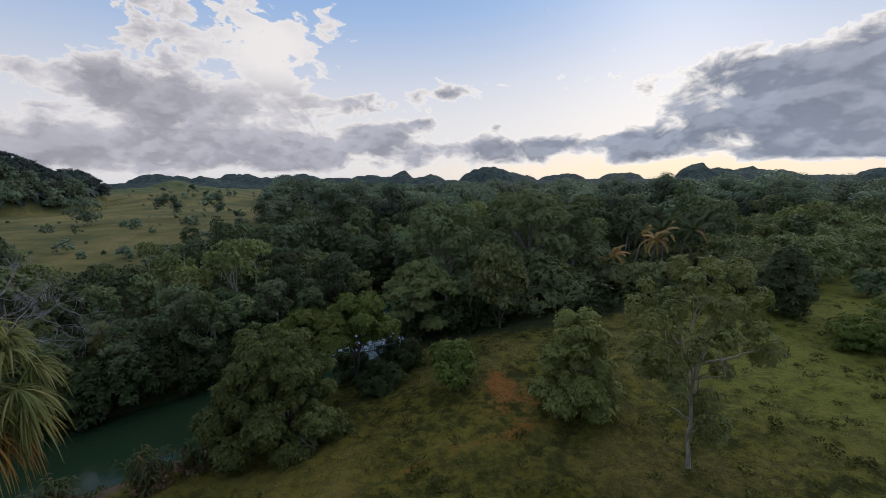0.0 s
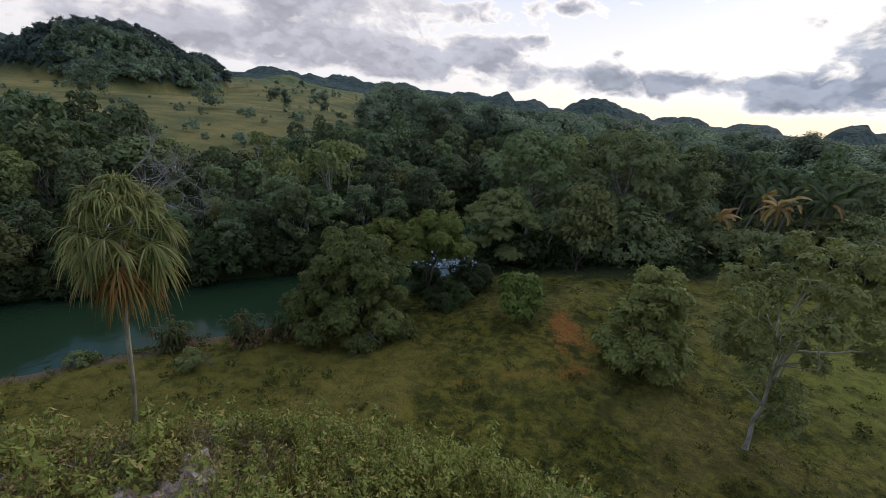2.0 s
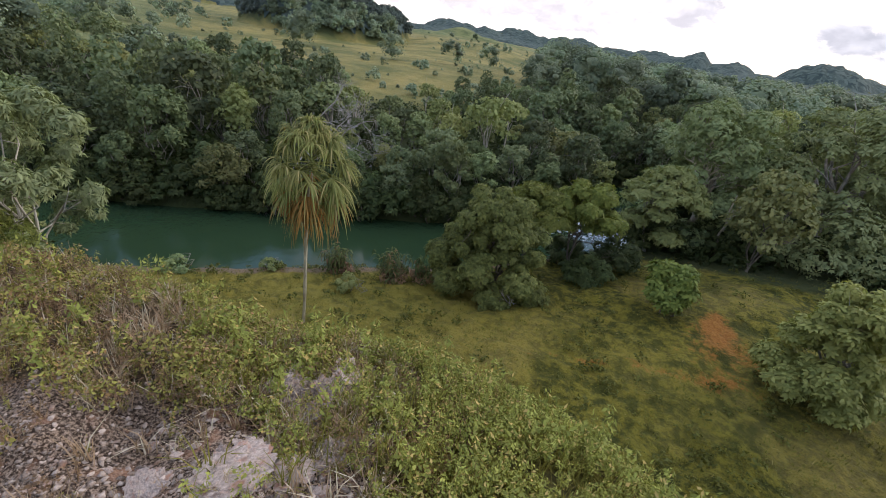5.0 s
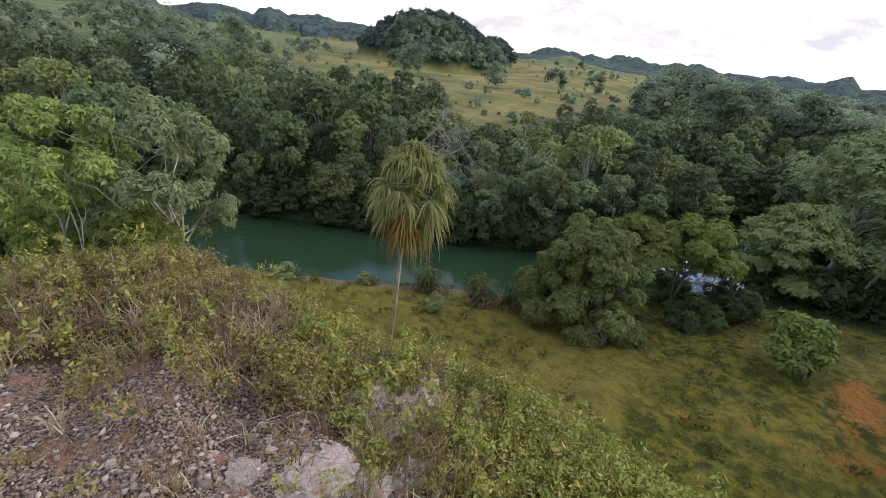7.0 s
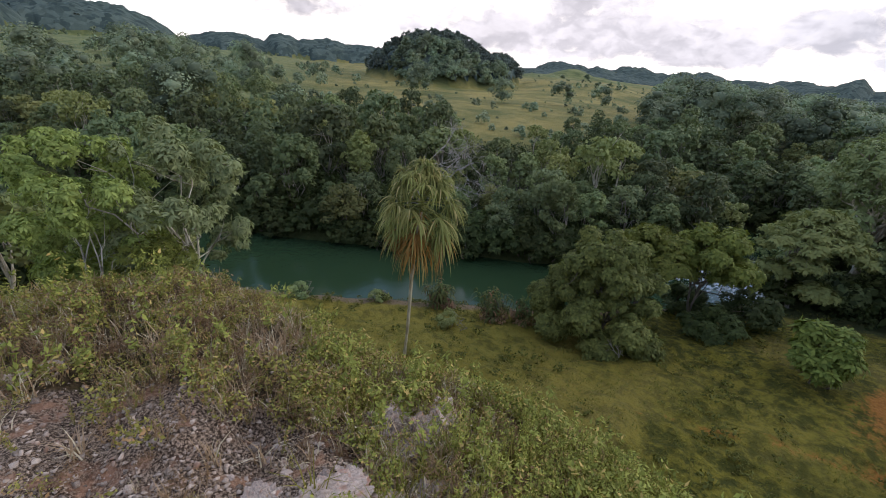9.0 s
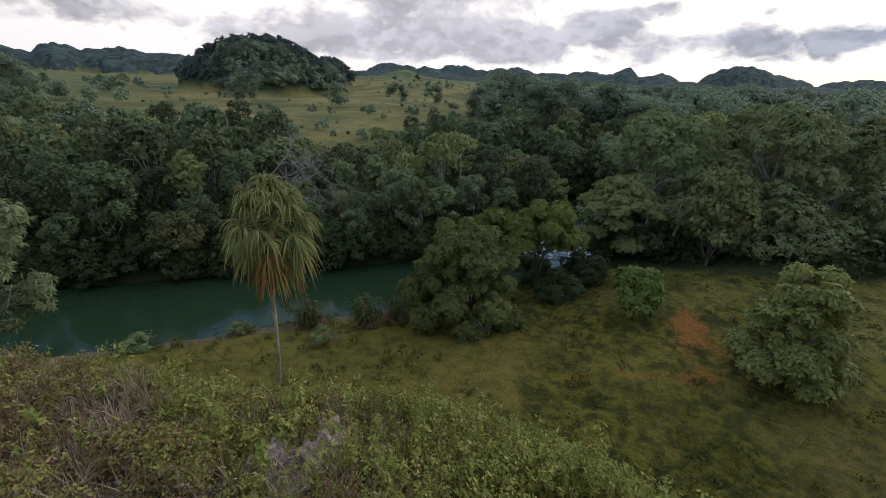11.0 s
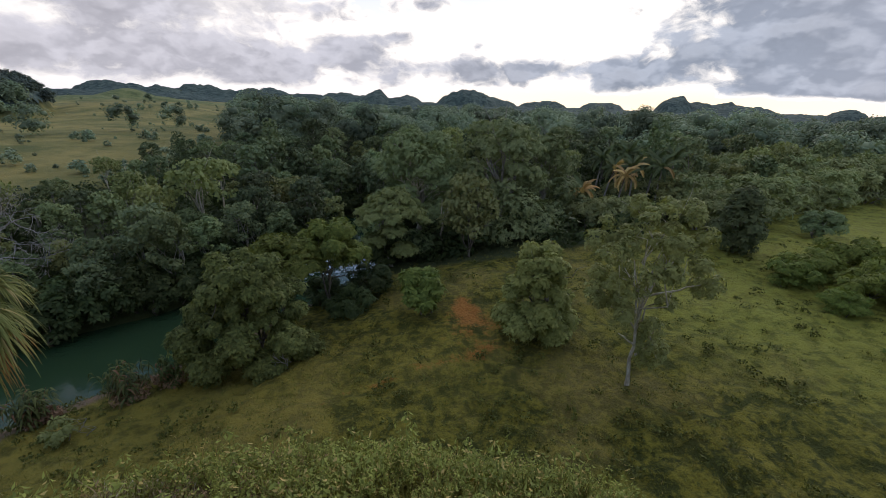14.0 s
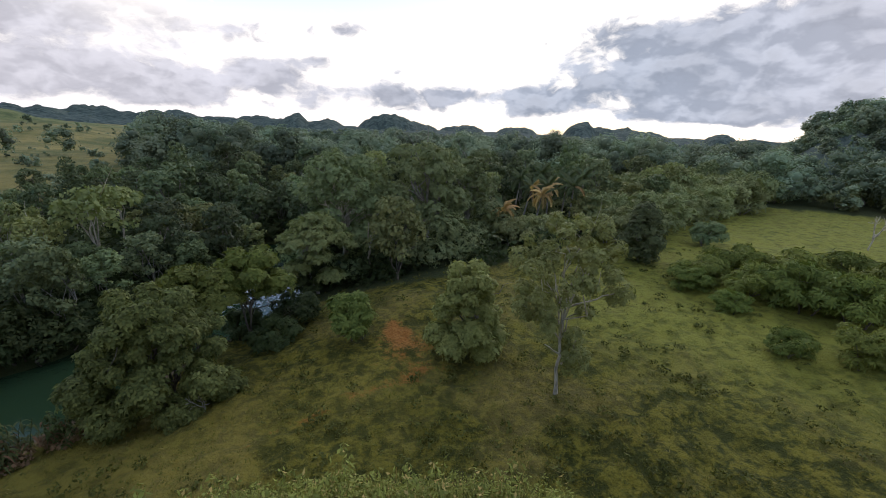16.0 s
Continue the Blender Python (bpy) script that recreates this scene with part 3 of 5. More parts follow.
def make_ground():
    ring = np.concatenate([[0.0], np.geomspace(0.5, 4800, 330)])
    az = np.concatenate([np.linspace(-72, 112, 330), np.linspace(112, 288, 46)[1:-1]])
    a = np.radians(az)
    x, y = -ring[1:, None] * np.sin(a), ring[1:, None] * np.cos(a)
    x, y = np.concatenate([[0.0], x.ravel()]), np.concatenate([[0.0], y.ravel()])
    z = land(x, y)
    n, rows = len(az), len(ring) - 1
    i, j = np.meshgrid(np.arange(rows - 1), np.arange(n), indexing="ij")
    k = (j + 1) % n
    quads = np.stack([1 + i * n + j, 1 + (i + 1) * n + j, 1 + (i + 1) * n + k, 1 + i * n + k], -1).reshape(-1, 4)[:, ::-1]
    j = np.arange(n)
    fan = np.stack([np.zeros(n, int), 1 + j, 1 + (j + 1) % n], -1)[:, ::-1]
    me = mesh_of("ground", np.stack([x, y, z], -1), [quads[:, ::-1], fan[:, ::-1]], GROUND, smooth=True)
    r, head = np.hypot(x, y), heading(x, y)
    gap, side = river_gap(x, y)
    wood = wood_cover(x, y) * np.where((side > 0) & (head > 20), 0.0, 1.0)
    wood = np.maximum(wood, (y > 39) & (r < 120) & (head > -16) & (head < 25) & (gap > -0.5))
    # far bank takes the dark floor colour too, for its overhung shade
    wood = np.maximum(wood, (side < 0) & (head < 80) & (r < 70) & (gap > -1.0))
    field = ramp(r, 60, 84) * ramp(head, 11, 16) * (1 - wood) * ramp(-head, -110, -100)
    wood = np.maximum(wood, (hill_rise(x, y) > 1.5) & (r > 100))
    down = (29.6 - y) / 8.0
    fan = np.exp(-((x - 3.5 - 0.10 * (29.6 - y)) / (0.7 + 2.3 * np.clip(down, 0, 1))) ** 2) * ramp(down, -0.02, 0.10)
    soil = fan * (0.95 * ramp(-down, -0.75, -0.30) + 0.42 * ramp(-down, -1.25, -0.7) * ramp(down, 0.3, 0.6))
    soil = soil + 0.36 * np.exp(-((y - 21.5 - 0.5 * (x - 2)) / 0.7) ** 2) * ramp(x, -9, -4) * ramp(-x, -7, -4)
    reach = np.interp(head, [25, 34, 45, 60, 75, 100], [3.5, 5.4, 5.9, 6.0, 7.2, 9.6])
    grit = 1.2 * ramp(-(r - reach), -1.0, 0.8) * ramp(head, 20, 40) * ramp(-head, -150, -120)
    grit = np.maximum(grit, 1.2 * ramp(-r, -3.7, -2.4))
    soil = soil + 0.75 * np.exp(-(((x + 8.0) / 0.9) ** 2 + ((y - 3.3) / 0.6) ** 2)) + 0.6 * np.exp(-(((x + 7.2) / 0.7) ** 2 + ((y - 0.5) / 0.6) ** 2)) + 0.5 * np.exp(-(((x + 4.4) / 0.8) ** 2 + ((y - 4.4) / 0.8) ** 2)) + 0.6 * np.exp(-(((x + 5.6) / 1.0) ** 2 + ((y - 1.9) / 0.7) ** 2))
    bank = ramp(-gap, -2.6, -0.6) * (r < 90) * np.where(side > 0, 1.0, 0.25) * ramp(-y, -38, -30)
    litter = ramp(-(r - brow(head)[0]), -4.5, -1.0) * (0.35 + 0.65 * np.maximum(ramp(head, 10, 45), ramp(-head, 80, 120))) * ramp(-r, -22, -16)
    sunburnt = ramp(head, 6, 30) * ramp(-r, -48, -40) * np.where(side > 0, 1.0, 0.0) + 0.55 * np.exp(-(((x - 0.5) / 7) ** 2 + ((y - 21.5) / 4.5) ** 2))
    lush = ramp(-head, 18, 40) * ramp(r, 22, 36) * np.where(side > 0, 1.0, 0.0)
    slope = np.maximum(ramp(head, 58, 70), ramp(knolls(x, y), 0.5, 3.0))
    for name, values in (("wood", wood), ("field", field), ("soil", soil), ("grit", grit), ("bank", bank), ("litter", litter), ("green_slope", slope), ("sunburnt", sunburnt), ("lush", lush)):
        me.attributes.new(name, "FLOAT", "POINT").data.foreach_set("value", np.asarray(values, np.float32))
    ob = new("ground", me)
    return tagged(ob, "grassy pasture, river banks and wooded plain with bare red soil", "ground", kind="structure")


def make_river():
    """The water, a strip wide enough to run in under both banks."""
    p = RIVER[:, :2]
    t = np.linspace(0, len(p) - 1, 120)
    c = np.stack([np.interp(t, np.arange(len(p)), p[:, k]) for k in (0, 1)], -1)
    w = np.interp(t, np.arange(len(p)), RIVER[:, 2]) + 1.2
    d = unit(np.gradient(c, axis=0))
    nrm = np.stack([-d[:, 1], d[:, 0]], -1)
    across = np.linspace(-1, 1, 11)
    xy = c[:, None] + nrm[:, None] * (across[None, :] * w[:, None])[..., None]
    v = np.concatenate([xy, np.full((*xy.shape[:2], 1), WATER_Z)], -1).reshape(-1, 3)
    n = len(across)
    i, j = np.meshgrid(np.arange(len(t) - 1), np.arange(n - 1), indexing="ij")
    f = np.stack([i * n + j, (i + 1) * n + j, (i + 1) * n + j + 1, i * n + j + 1], -1).reshape(-1, 4)[:, ::-1]
    me = mesh_of("river", v, f, WATER, smooth=True)
    rapid = np.exp(-((v[:, 1] - 47) / 9.5) ** 2) * (v[:, 0] > -22)
    me.attributes.new("rapid", "FLOAT", "POINT").data.foreach_set("value", rapid.astype(np.float32))
    return tagged(new("river", me), "calm green river with a broken white rapid", "river", kind="structure")


make_ground()
make_river()


def on_land(x, y, sink=0.05):
    return float(land(x, y)) - sink

# ---- trees ----


def crown_lobes(rng, wide, low, high, count, form):
    """Rounded masses of foliage that make up a crown: centres and radii."""
    mid, half = (low + high) / 2, (high - low) / 2
    c, r = [], []
    for k in range(count):
        a = k * 2.39996 + rng.uniform(-0.4, 0.4)
        u = math.sqrt((k + 0.5) / count)
        if form == "umbrella":
            rad, z = wide * 0.72 * u, high - half * (0.35 + 0.9 * u * u) + rng.uniform(-0.25, 0.1) * half
            size = wide * rng.uniform(0.24, 0.36) * (18 / max(18, count)) ** 0.5
        elif form == "tall":
            t = (k + 0.5) / count
            rad, z = wide * 0.62 * math.sin(math.pi * (0.15 + 0.8 * t)) * rng.uniform(0.5, 1.1), low + (high - low) * (0.08 + 0.84 * t)
            size = wide * rng.uniform(0.38, 0.55) * (16 / max(16, count)) ** 0.5
        elif form == "airy":
            e = rng.uniform(-0.8, 1.0)
            rad, z = wide * 0.95 * math.sqrt(max(0.1, 1 - e * e * 0.7)) * math.sqrt(rng.uniform(0.1, 1.0)), mid + half * 0.9 * e
            size = wide * rng.uniform(0.13, 0.22)
        elif form == "open":
            rad, z = wide * 0.82 * u * rng.uniform(0.8, 1.1), mid + half * (0.75 - 1.2 * u * rng.uniform(0.2, 1.0))
            size = wide * rng.uniform(0.17, 0.28)
        else:
            e = rng.uniform(-0.55, 1.0)
            rad, z = wide * 0.72 * math.sqrt(max(0.05, 1 - e * e * 0.8)) * rng.uniform(0.5, 1.0), mid + half * 0.72 * e
            size = wide * rng.uniform(0.24, 0.38) * (20 / max(20, count)) ** 0.5
        c.append((rad * math.cos(a), rad * math.sin(a), z))
        r.append(size)
    return np.array(c), np.array(r)


def crown_mesh(rng, centres, radii, count, size, squash=0.78, aspect=0.6, droop=0.35, deep=0.55):
    """Leaves spread over the outer shells of the masses, thinner on the undersides."""
    share = radii ** 2 / (radii ** 2).sum()
    pos, nrm = [], []
    for c, r, n in zip(centres, radii, np.maximum(6, (share * count * 1.5).astype(int))):
        u = unit(rng.normal(size=(n, 3)))
        u = u[(u[:, 2] > -0.35) | (rng.uniform(size=n) < 0.45)]
        shell = rng.uniform(deep, 1.0, (len(u), 1)) ** 0.5
        lump = 1 + 0.22 * np.sin(u[:, :1] * 5 + c[0] * 3) * np.sin(u[:, 1:2] * 6 + c[1] * 3)
        p = c + u * r * shell * lump * np.array([1, 1, squash])
        inner = np.zeros(len(p), bool)
        for c2, r2 in zip(centres, radii):
            inner |= np.linalg.norm((p - c2) / np.array([1, 1, squash]), axis=1) < r2 * 0.62
        pos.append(p[~inner])
        nrm.append(u[~inner])
    pos, nrm = np.concatenate(pos), np.concatenate(nrm)
    nrm = unit(nrm + 0.38 * rng.normal(size=nrm.shape) + np.array([0, 0, 0.45]))
    return leaf_cards(rng, pos, nrm, size * rng.uniform(0.6, 1.35, len(pos)), aspect, droop=droop)


def bent(rng, a, b, n=5, sway=0.08, lift=0.0):
    """A slightly crooked line from a to b."""
    a, b = np.asarray(a, float), np.asarray(b, float)
    t = np.linspace(0, 1, n)[:, None]
    long = np.linalg.norm(b - a)
    wob = rng.normal(size=(n, 3)) * sway * long * np.sin(np.pi * t)
    return a + (b - a) * t + wob + np.array([0, 0, lift * long]) * np.sin(np.pi * t)


def frame_mesh(rng, height, fork, thick, ends, sides=6, lean=0.05, stems=1, twigs=2, bends=6):
    """Trunk and limbs that reach to the given ends: tapered, crooked."""
    pieces = []
    for s in range(stems):
        off = np.array([0, 0, 0]) if stems == 1 else np.array([rng.normal() * 0.35, rng.normal() * 0.35, 0])
        top = np.array([rng.normal() * lean * height, rng.normal() * lean * height, fork]) + off * 2.5
        line = bent(rng, off + [0, 0, -0.3], top, 7, 0.014)
        rad = np.linspace(1.0, 0.62, 7) * thick
        rad[0] *= 1.7
        rad[1] *= 1.15
        pieces.append(tube(line, rad, sides + 2))
        mine = ends[s::stems]
        for e in mine:
            k = rng.randint(4, 7)
            limb = bent(rng, line[k], e, bends, 0.07, 0.10)
            w = thick * (0.55 if stems == 1 else 0.7) * rng.uniform(0.6, 1.0)
            pieces.append(tube(limb, np.linspace(w, w * 0.22, bends), sides))
            for _ in range(twigs):
                q = limb[rng.randint(1, bends - 1)]
                tip = q + (e - q) * 0.6 + rng.normal(size=3) * 0.18 * np.linalg.norm(e - line[k])
                pieces.append(tube(bent(rng, q, tip, 4, 0.08), np.linspace(w * 0.4, w * 0.1, 4), 4))
    return joined(pieces)


def tree_kind(name, seed, form, height, wide, low, lobes, leaves, size, leaf, bark, thick, fork=None, aspect=0.6, droop=0.35,
              label="", category="tree", group="", stems=1, squash=0.78, lean=0.05, deep=0.55):
    """A tree: an empty at the foot, with its trunk and its crown."""
    rng = np.random.RandomState(seed)
    c, r = crown_lobes(rng, wide, low, height * 0.93, lobes, form)
    root = thing(name, Matrix(), label, category, group)
    v, f = frame_mesh(rng, height, fork or low * 1.05 + 0.3, thick, c[:7], 3, lean, stems, 1, 4)
    part("trunk", mesh_of("trunk", v, f, BARK[bark], True), root)
    v, f = crown_mesh(rng, c, r, leaves, size, squash, aspect, droop, deep)
    part("crown", mesh_of("crown", v, f, LEAF[leaf]), root)
    return root


def plant(proto, x, y, turn=0.0, scale=1.0, tall=1.0, sink=0.1, z=None, label="", tilt=0.0):
    m = pose(x, y, on_land(x, y, sink) if z is None else z, tilt, 0, turn)
    ob = copy_thing(proto, m)
    ob.scale = (scale, scale, scale * tall)
    if label:
        ob["label"] = label
    return ob


def retire(proto):
    """Takes a pattern out once all its copies stand."""
    for o in (*proto.children_recursive, proto):
        bpy.data.objects.remove(o)


WOOD = "trees of the riverside wood"


def wood_kinds(more, larger):
    """The six kinds of the wood; those that stand farther off get fewer, larger leaves."""
    def kind(seed, form, height, wide, low, lobes, leaves, size, leaf, bark, thick, label, fork=None):
        return tree_kind("broadleaf_tree", seed, form, height, wide, low, lobes, int(leaves * more), size * larger, leaf, bark, thick, fork, label=label, group=WOOD)

    return [
        kind(11, "round", 10.0, 3.4, 1.2, 48, 2300, 0.36, "dark", "grey", 0.20, "dark green broadleaf tree in the riverside wood"),
        kind(12, "round", 9.0, 3.0, 0.7, 44, 2200, 0.34, "mid", "grey", 0.17, "leafy mid-green tree with a full round crown"),
        kind(13, "tall", 11.5, 2.9, 1.2, 41, 2100, 0.34, "dark", "pale", 0.18, "tall narrow dark tree with a pale trunk"),
        kind(14, "umbrella", 9.0, 3.9, 4.2, 44, 2100, 0.36, "mid", "grey", 0.18, "spreading flat-topped tree with layered branches", 4.4),
        kind(15, "round", 8.2, 3.2, 0.5, 44, 2200, 0.33, "olive", "brown", 0.16, "olive-green bushy tree with dense leaves"),
        kind(16, "open", 9.6, 3.2, 3.0, 44, 1900, 0.31, "pale", "pale", 0.15, "light greyish-green tree with an airy crown"),
    ]


KINDS, SPARE = wood_kinds(1.0, 1.08), wood_kinds(0.5, 1.5)

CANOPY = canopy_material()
# paler and bluer with the haze of distance painted in
MIDDLE = leaf_material("leaf_woodland_hazed", (0.083, 0.117, 0.077), (0.237, 0.280, 0.163), crowns=0.12)

# hill leaves: their blue is painted distance haze
HILL_LEAF = leaf_material("leaf_hill_hazed", (0.049, 0.074, 0.067), (0.139, 0.172, 0.143), crowns=0.16)


def fill_wood():
    """The wood on both sides of the river: each of the nearer trees is a thing of its own."""
    rng = np.random.RandomState(5)
    spots, tries = [], 0
    grid = {}
    while tries < 60000 and len(spots) < 296:
        tries += 1
        az, r = rng.uniform(-58, 97), math.sqrt(rng.uniform(30 ** 2, 104 ** 2))
        x, y = -r * math.sin(radians(az)), r * math.cos(radians(az))
        if not wood_cover(x, y):
            continue
        gap, side = river_gap(x, y)
        if r > 70 and side < 0 and az > 30 and rng.uniform() < 0.2:
            continue
        need = 2.6 if gap < 6 else 3.5 if r < 60 else 4.8
        if any(math.hypot(x - a, y - b) < need for a, b in spots):
            continue
        if any(math.hypot(x - a, y - b) < c for a, b, c in KEPT_CLEAR) or (-31.5 < az < -19 and r < 72):
            continue
        spots.append((x, y))
        k = rng.choice(6, p=[0.27, 0.2, 0.13, 0.13, 0.19, 0.08])
        if gap < 5 and k in (2, 3, 5):
            k = (1, 0, 0)[rng.randint(3)]
        if az < -33 and k in (0, 2, 3):
            k = (1, 4, 5)[rng.randint(3)]
        big = rng.uniform(0.72, 1.18) * (0.8 if gap < 4 else 1.0) * (0.85 if (r > 60 and az > 30) else 1.0) * (0.66 if (33 < az < 46 and r > 42) else 0.76 if (20.5 < az < 34 and r > 52) else 1.0)
        plant((KINDS if r < 50 else SPARE)[k], x, y, rng.uniform(0, 360), big, rng.uniform(0.85, 1.12))
    return spots


KEPT_CLEAR = [(0.5, 50, 8), (9.5, 48.5, 8), (16, 56, 6.5), (-1.8, 40, 4), (2.5, 42, 3), (-33, 28.5, 4.5), (-22.6, 51.2, 4.2), (-40.0, 26.2, 3.5)]
WOOD_SPOTS = fill_wood()


def crown_field(x, y, cell, seed):
    """Height of domed crowns, one to a cell of a jittered grid: 0 between crowns, 1 on top."""
    ix, iy = np.floor(x / cell), np.floor(y / cell)
    best = np.zeros(np.shape(x))
    for dx in (-1, 0, 1):
        for dy in (-1, 0, 1):
            cx, cy = ix + dx, iy + dy
            h1 = np.modf(np.abs(np.sin(cx * 127.1 + cy * 311.7 + seed) * 43758.5))[0]
            h2 = np.modf(np.abs(np.sin(cx * 269.5 + cy * 183.3 + seed) * 24634.6))[0]
            h3 = np.modf(np.abs(np.sin(cx * 97.3 + cy * 57.1 + seed) * 15731.7))[0]
            d = np.hypot(x - (cx + h1) * cell, y - (cy + h2) * cell) / (cell * (0.55 + 0.4 * h3))
            best = np.maximum(best, np.sqrt(np.clip(1 - d * d, 0, 1)) * (0.55 + 0.45 * h3))
    return best


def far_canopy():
    """Woods too far to count: a closed canopy of domed crowns over the plain and the hills."""
    az = np.linspace(-66, 104, 1150)
    ring = np.geomspace(128, 1800, 136)
    a = np.radians(az)
    x, y = -ring[:, None] * np.sin(a), ring[:, None] * np.cos(a)
    r = np.hypot(x, y)
    rise = hill_rise(x, y)
    small, large = crown_field(x, y, 6.5, 1.0), crown_field(x, y, 15.0, 2.0)
    dome = np.where(r < 300, 0.5 * small + 0.5 * large, 0.25 * small + 0.6 * large)
    tall = np.where(rise > 1.0, np.where(r < 450, 1.6 * ramp(rise, 1.0, 6.0), 5.5), 8.0) * (0.8 + 0.25 * ripple(x, y, 45.0, 12))
    wood = (wood_cover(x, y) & (r > 185)) | (rise > np.where(r < 450, 3.0, 1.0))
    z = land(x, y) + np.where(wood, tall * (0.35 + 0.75 * dome) + 0.5 * ripple(x, y, 3.1, 6), -1.0)
    v = np.stack([x, y, z], -1).reshape(-1, 3)
    n = len(az)
    i, j = np.meshgrid(np.arange(len(ring) - 1), np.arange(n - 1), indexing="ij")
    q = np.stack([i * n + j, i * n + j + 1, (i + 1) * n + j + 1, (i + 1) * n + j], -1).reshape(-1, 4)
    inside = wood.ravel()[q]
    q = q[np.where(r.ravel()[q[:, 0]] < 450, inside.all(axis=1), inside.any(axis=1))]
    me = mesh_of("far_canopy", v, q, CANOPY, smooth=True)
    tagged(new("far_canopy", me), "dark green woods covering the plain and limestone hills, tinted for haze", "woods", kind="stuff")


def middle_wood():
    """Trees between the counted ones and the far canopy, and lone trees in the far fields: leaf by leaf, uncounted."""
    rng = np.random.RandomState(8)
    xs, ys, hs = [], [], []
    for lo, hi, cell, hills_only in ((86, 190, 6.8, False), (190, 420, 7.0, False), (190, 420, 4.6, True), (420, 900, 18.0, False)):
        k = int(2 * hi / cell)
        gx, gy = np.meshgrid((np.arange(k) - k / 2) * cell, (np.arange(k) - k / 2) * cell)
        gx, gy = gx + rng.uniform(-0.45, 0.45, gx.shape) * cell, gy + rng.uniform(-0.45, 0.45, gx.shape) * cell
        r, az = np.hypot(gx, gy), heading(gx, gy)
        sel = (r >= lo) & (r < hi) & (az > -66) & (az < 104)
        gx, gy, r, az = gx[sel], gy[sel], r[sel], az[sel]
        rise = hill_rise(gx, gy)
        wood = (wood_cover(gx, gy) | ((rise > 1.5) & (r > 120))) & ((r < 200) | (rng.uniform(size=len(r)) < np.where((rise > 1.5) & (r < 420), 0.9, 0.06)))
        lone = (az > 12) & (rng.uniform(size=len(r)) < np.where(az > 60, 0.5, 0.030) * np.where(r > 190, 0.25, 1.0) * ramp(r, 80, 240)) & (ripple(gx, gy, 70.0, 12) > -0.3)
        if hills_only:
            wood, lone = rise > 1.0, np.zeros(len(r), bool)
        gap_in_meadow = (az < -34) & (r < 125) & (rng.uniform(size=len(r)) < 0.1)
        keep = (wood & ~gap_in_meadow) | lone
        for a, b in zip(gx[keep], gy[keep]):
            if not any(abs(a - p) < 3.2 and abs(b - q) < 3.2 for p, q in WOOD_SPOTS):
                xs.append(a), ys.append(b)
    # low scrub dotted over the far fields
    saz, sr = rng.uniform(13, 100, 1700), 80 * np.exp(rng.uniform(0, 1.9, 1700))
    sx, sy = -sr * np.sin(np.radians(saz)), sr * np.cos(np.radians(saz))
    open_field = ~wood_cover(sx, sy) & (hill_rise(sx, sy) < 1.0) & (ripple(sx, sy, 38.0, 6) + 0.35 * rng.normal(size=1700) > 0.25)
    trees = len(xs)
    x, y = np.concatenate([xs, sx[open_field]]), np.concatenate([ys, sy[open_field]])
    r = np.hypot(x, y)
    z = land(x, y)
    n = len(x)
    tall = (5.0 + 9.5 * rng.uniform(0, 1, n) ** 1.5) * np.where((hill_rise(x, y) > 1) & (r > 262), 0.50, np.where((hill_rise(x, y) > 1) & (r > 120), 0.70, np.where((r > 190) & ~wood_cover(x, y), 0.55, 1.0)))
    tall[trees:] = 0.7 + 3.4 * rng.uniform(0, 1, n - trees) ** 2.5
    middle = np.where(np.arange(n) < trees, 0.46, 0.30)
    wide = tall * rng.uniform(0.46, 0.66, n)
    hill = (hill_rise(x, y) > 1.5) & (r > 262)
    pos, nrm, size, high, mass_at, mass_r, mass_high = [], [], [], [], [], [], []
    for lo, hi, card, lobes in ((60, 112, 0.40, 18), (112, 200, 0.50, 18), (200, 420, 0.80, 14), (420, 900, 2.0, 5)):
        sel = np.where((r >= lo) & (r < hi))[0]
        m = len(sel)
        # each crown: a few masses on a rounded outline, with leaves as its size asks for
        a = rng.uniform(0, 2 * np.pi, (m, lobes))
        e = rng.uniform(-0.7, 1.0, (m, lobes))
        q = np.sqrt(np.clip(1 - e * e, 0.05, 1)) * rng.uniform(0.5, 0.95, (m, lobes))
        w, h = wide[sel][:, None], tall[sel][:, None]
        centre = np.stack([x[sel][:, None] + w * 0.76 * q * np.cos(a), y[sel][:, None] + w * 0.76 * q * np.sin(a), z[sel][:, None] + h * (middle[sel][:, None] + 0.36 * e)], -1)
        lobe = w * rng.uniform(0.26, 0.44, (m, lobes))
        mass_at.append(centre.reshape(-1, 3)), mass_r.append(lobe.ravel()), mass_high.append(np.repeat(hill[sel], lobes))
        leaf = np.minimum(card, wide[sel] * 0.32)
        tree = np.repeat(np.arange(m), (np.where(hill[sel], 9.5, 10.5) * (wide[sel] / leaf) ** 2).astype(int))
        k = len(tree)
        which = rng.randint(0, lobes, k)
        d = unit(rng.normal(size=(k, 3)) + np.array([0, 0, 0.45]))
        pos.append(centre[tree, which] + d * lobe[tree, which][:, None] * np.array([1, 1, 0.8]) * rng.uniform(0.75, 1.05, (k, 1)))
        nrm.append(unit(d + 0.28 * rng.normal(size=d.shape) + np.array([0, 0, 0.7])))
        size.append(leaf[tree] * rng.uniform(0.7, 1.3, k))
        high.append(hill[sel][tree])
    pos, nrm, size, high = np.concatenate(pos), np.concatenate(nrm), np.concatenate(size), np.concatenate(high)
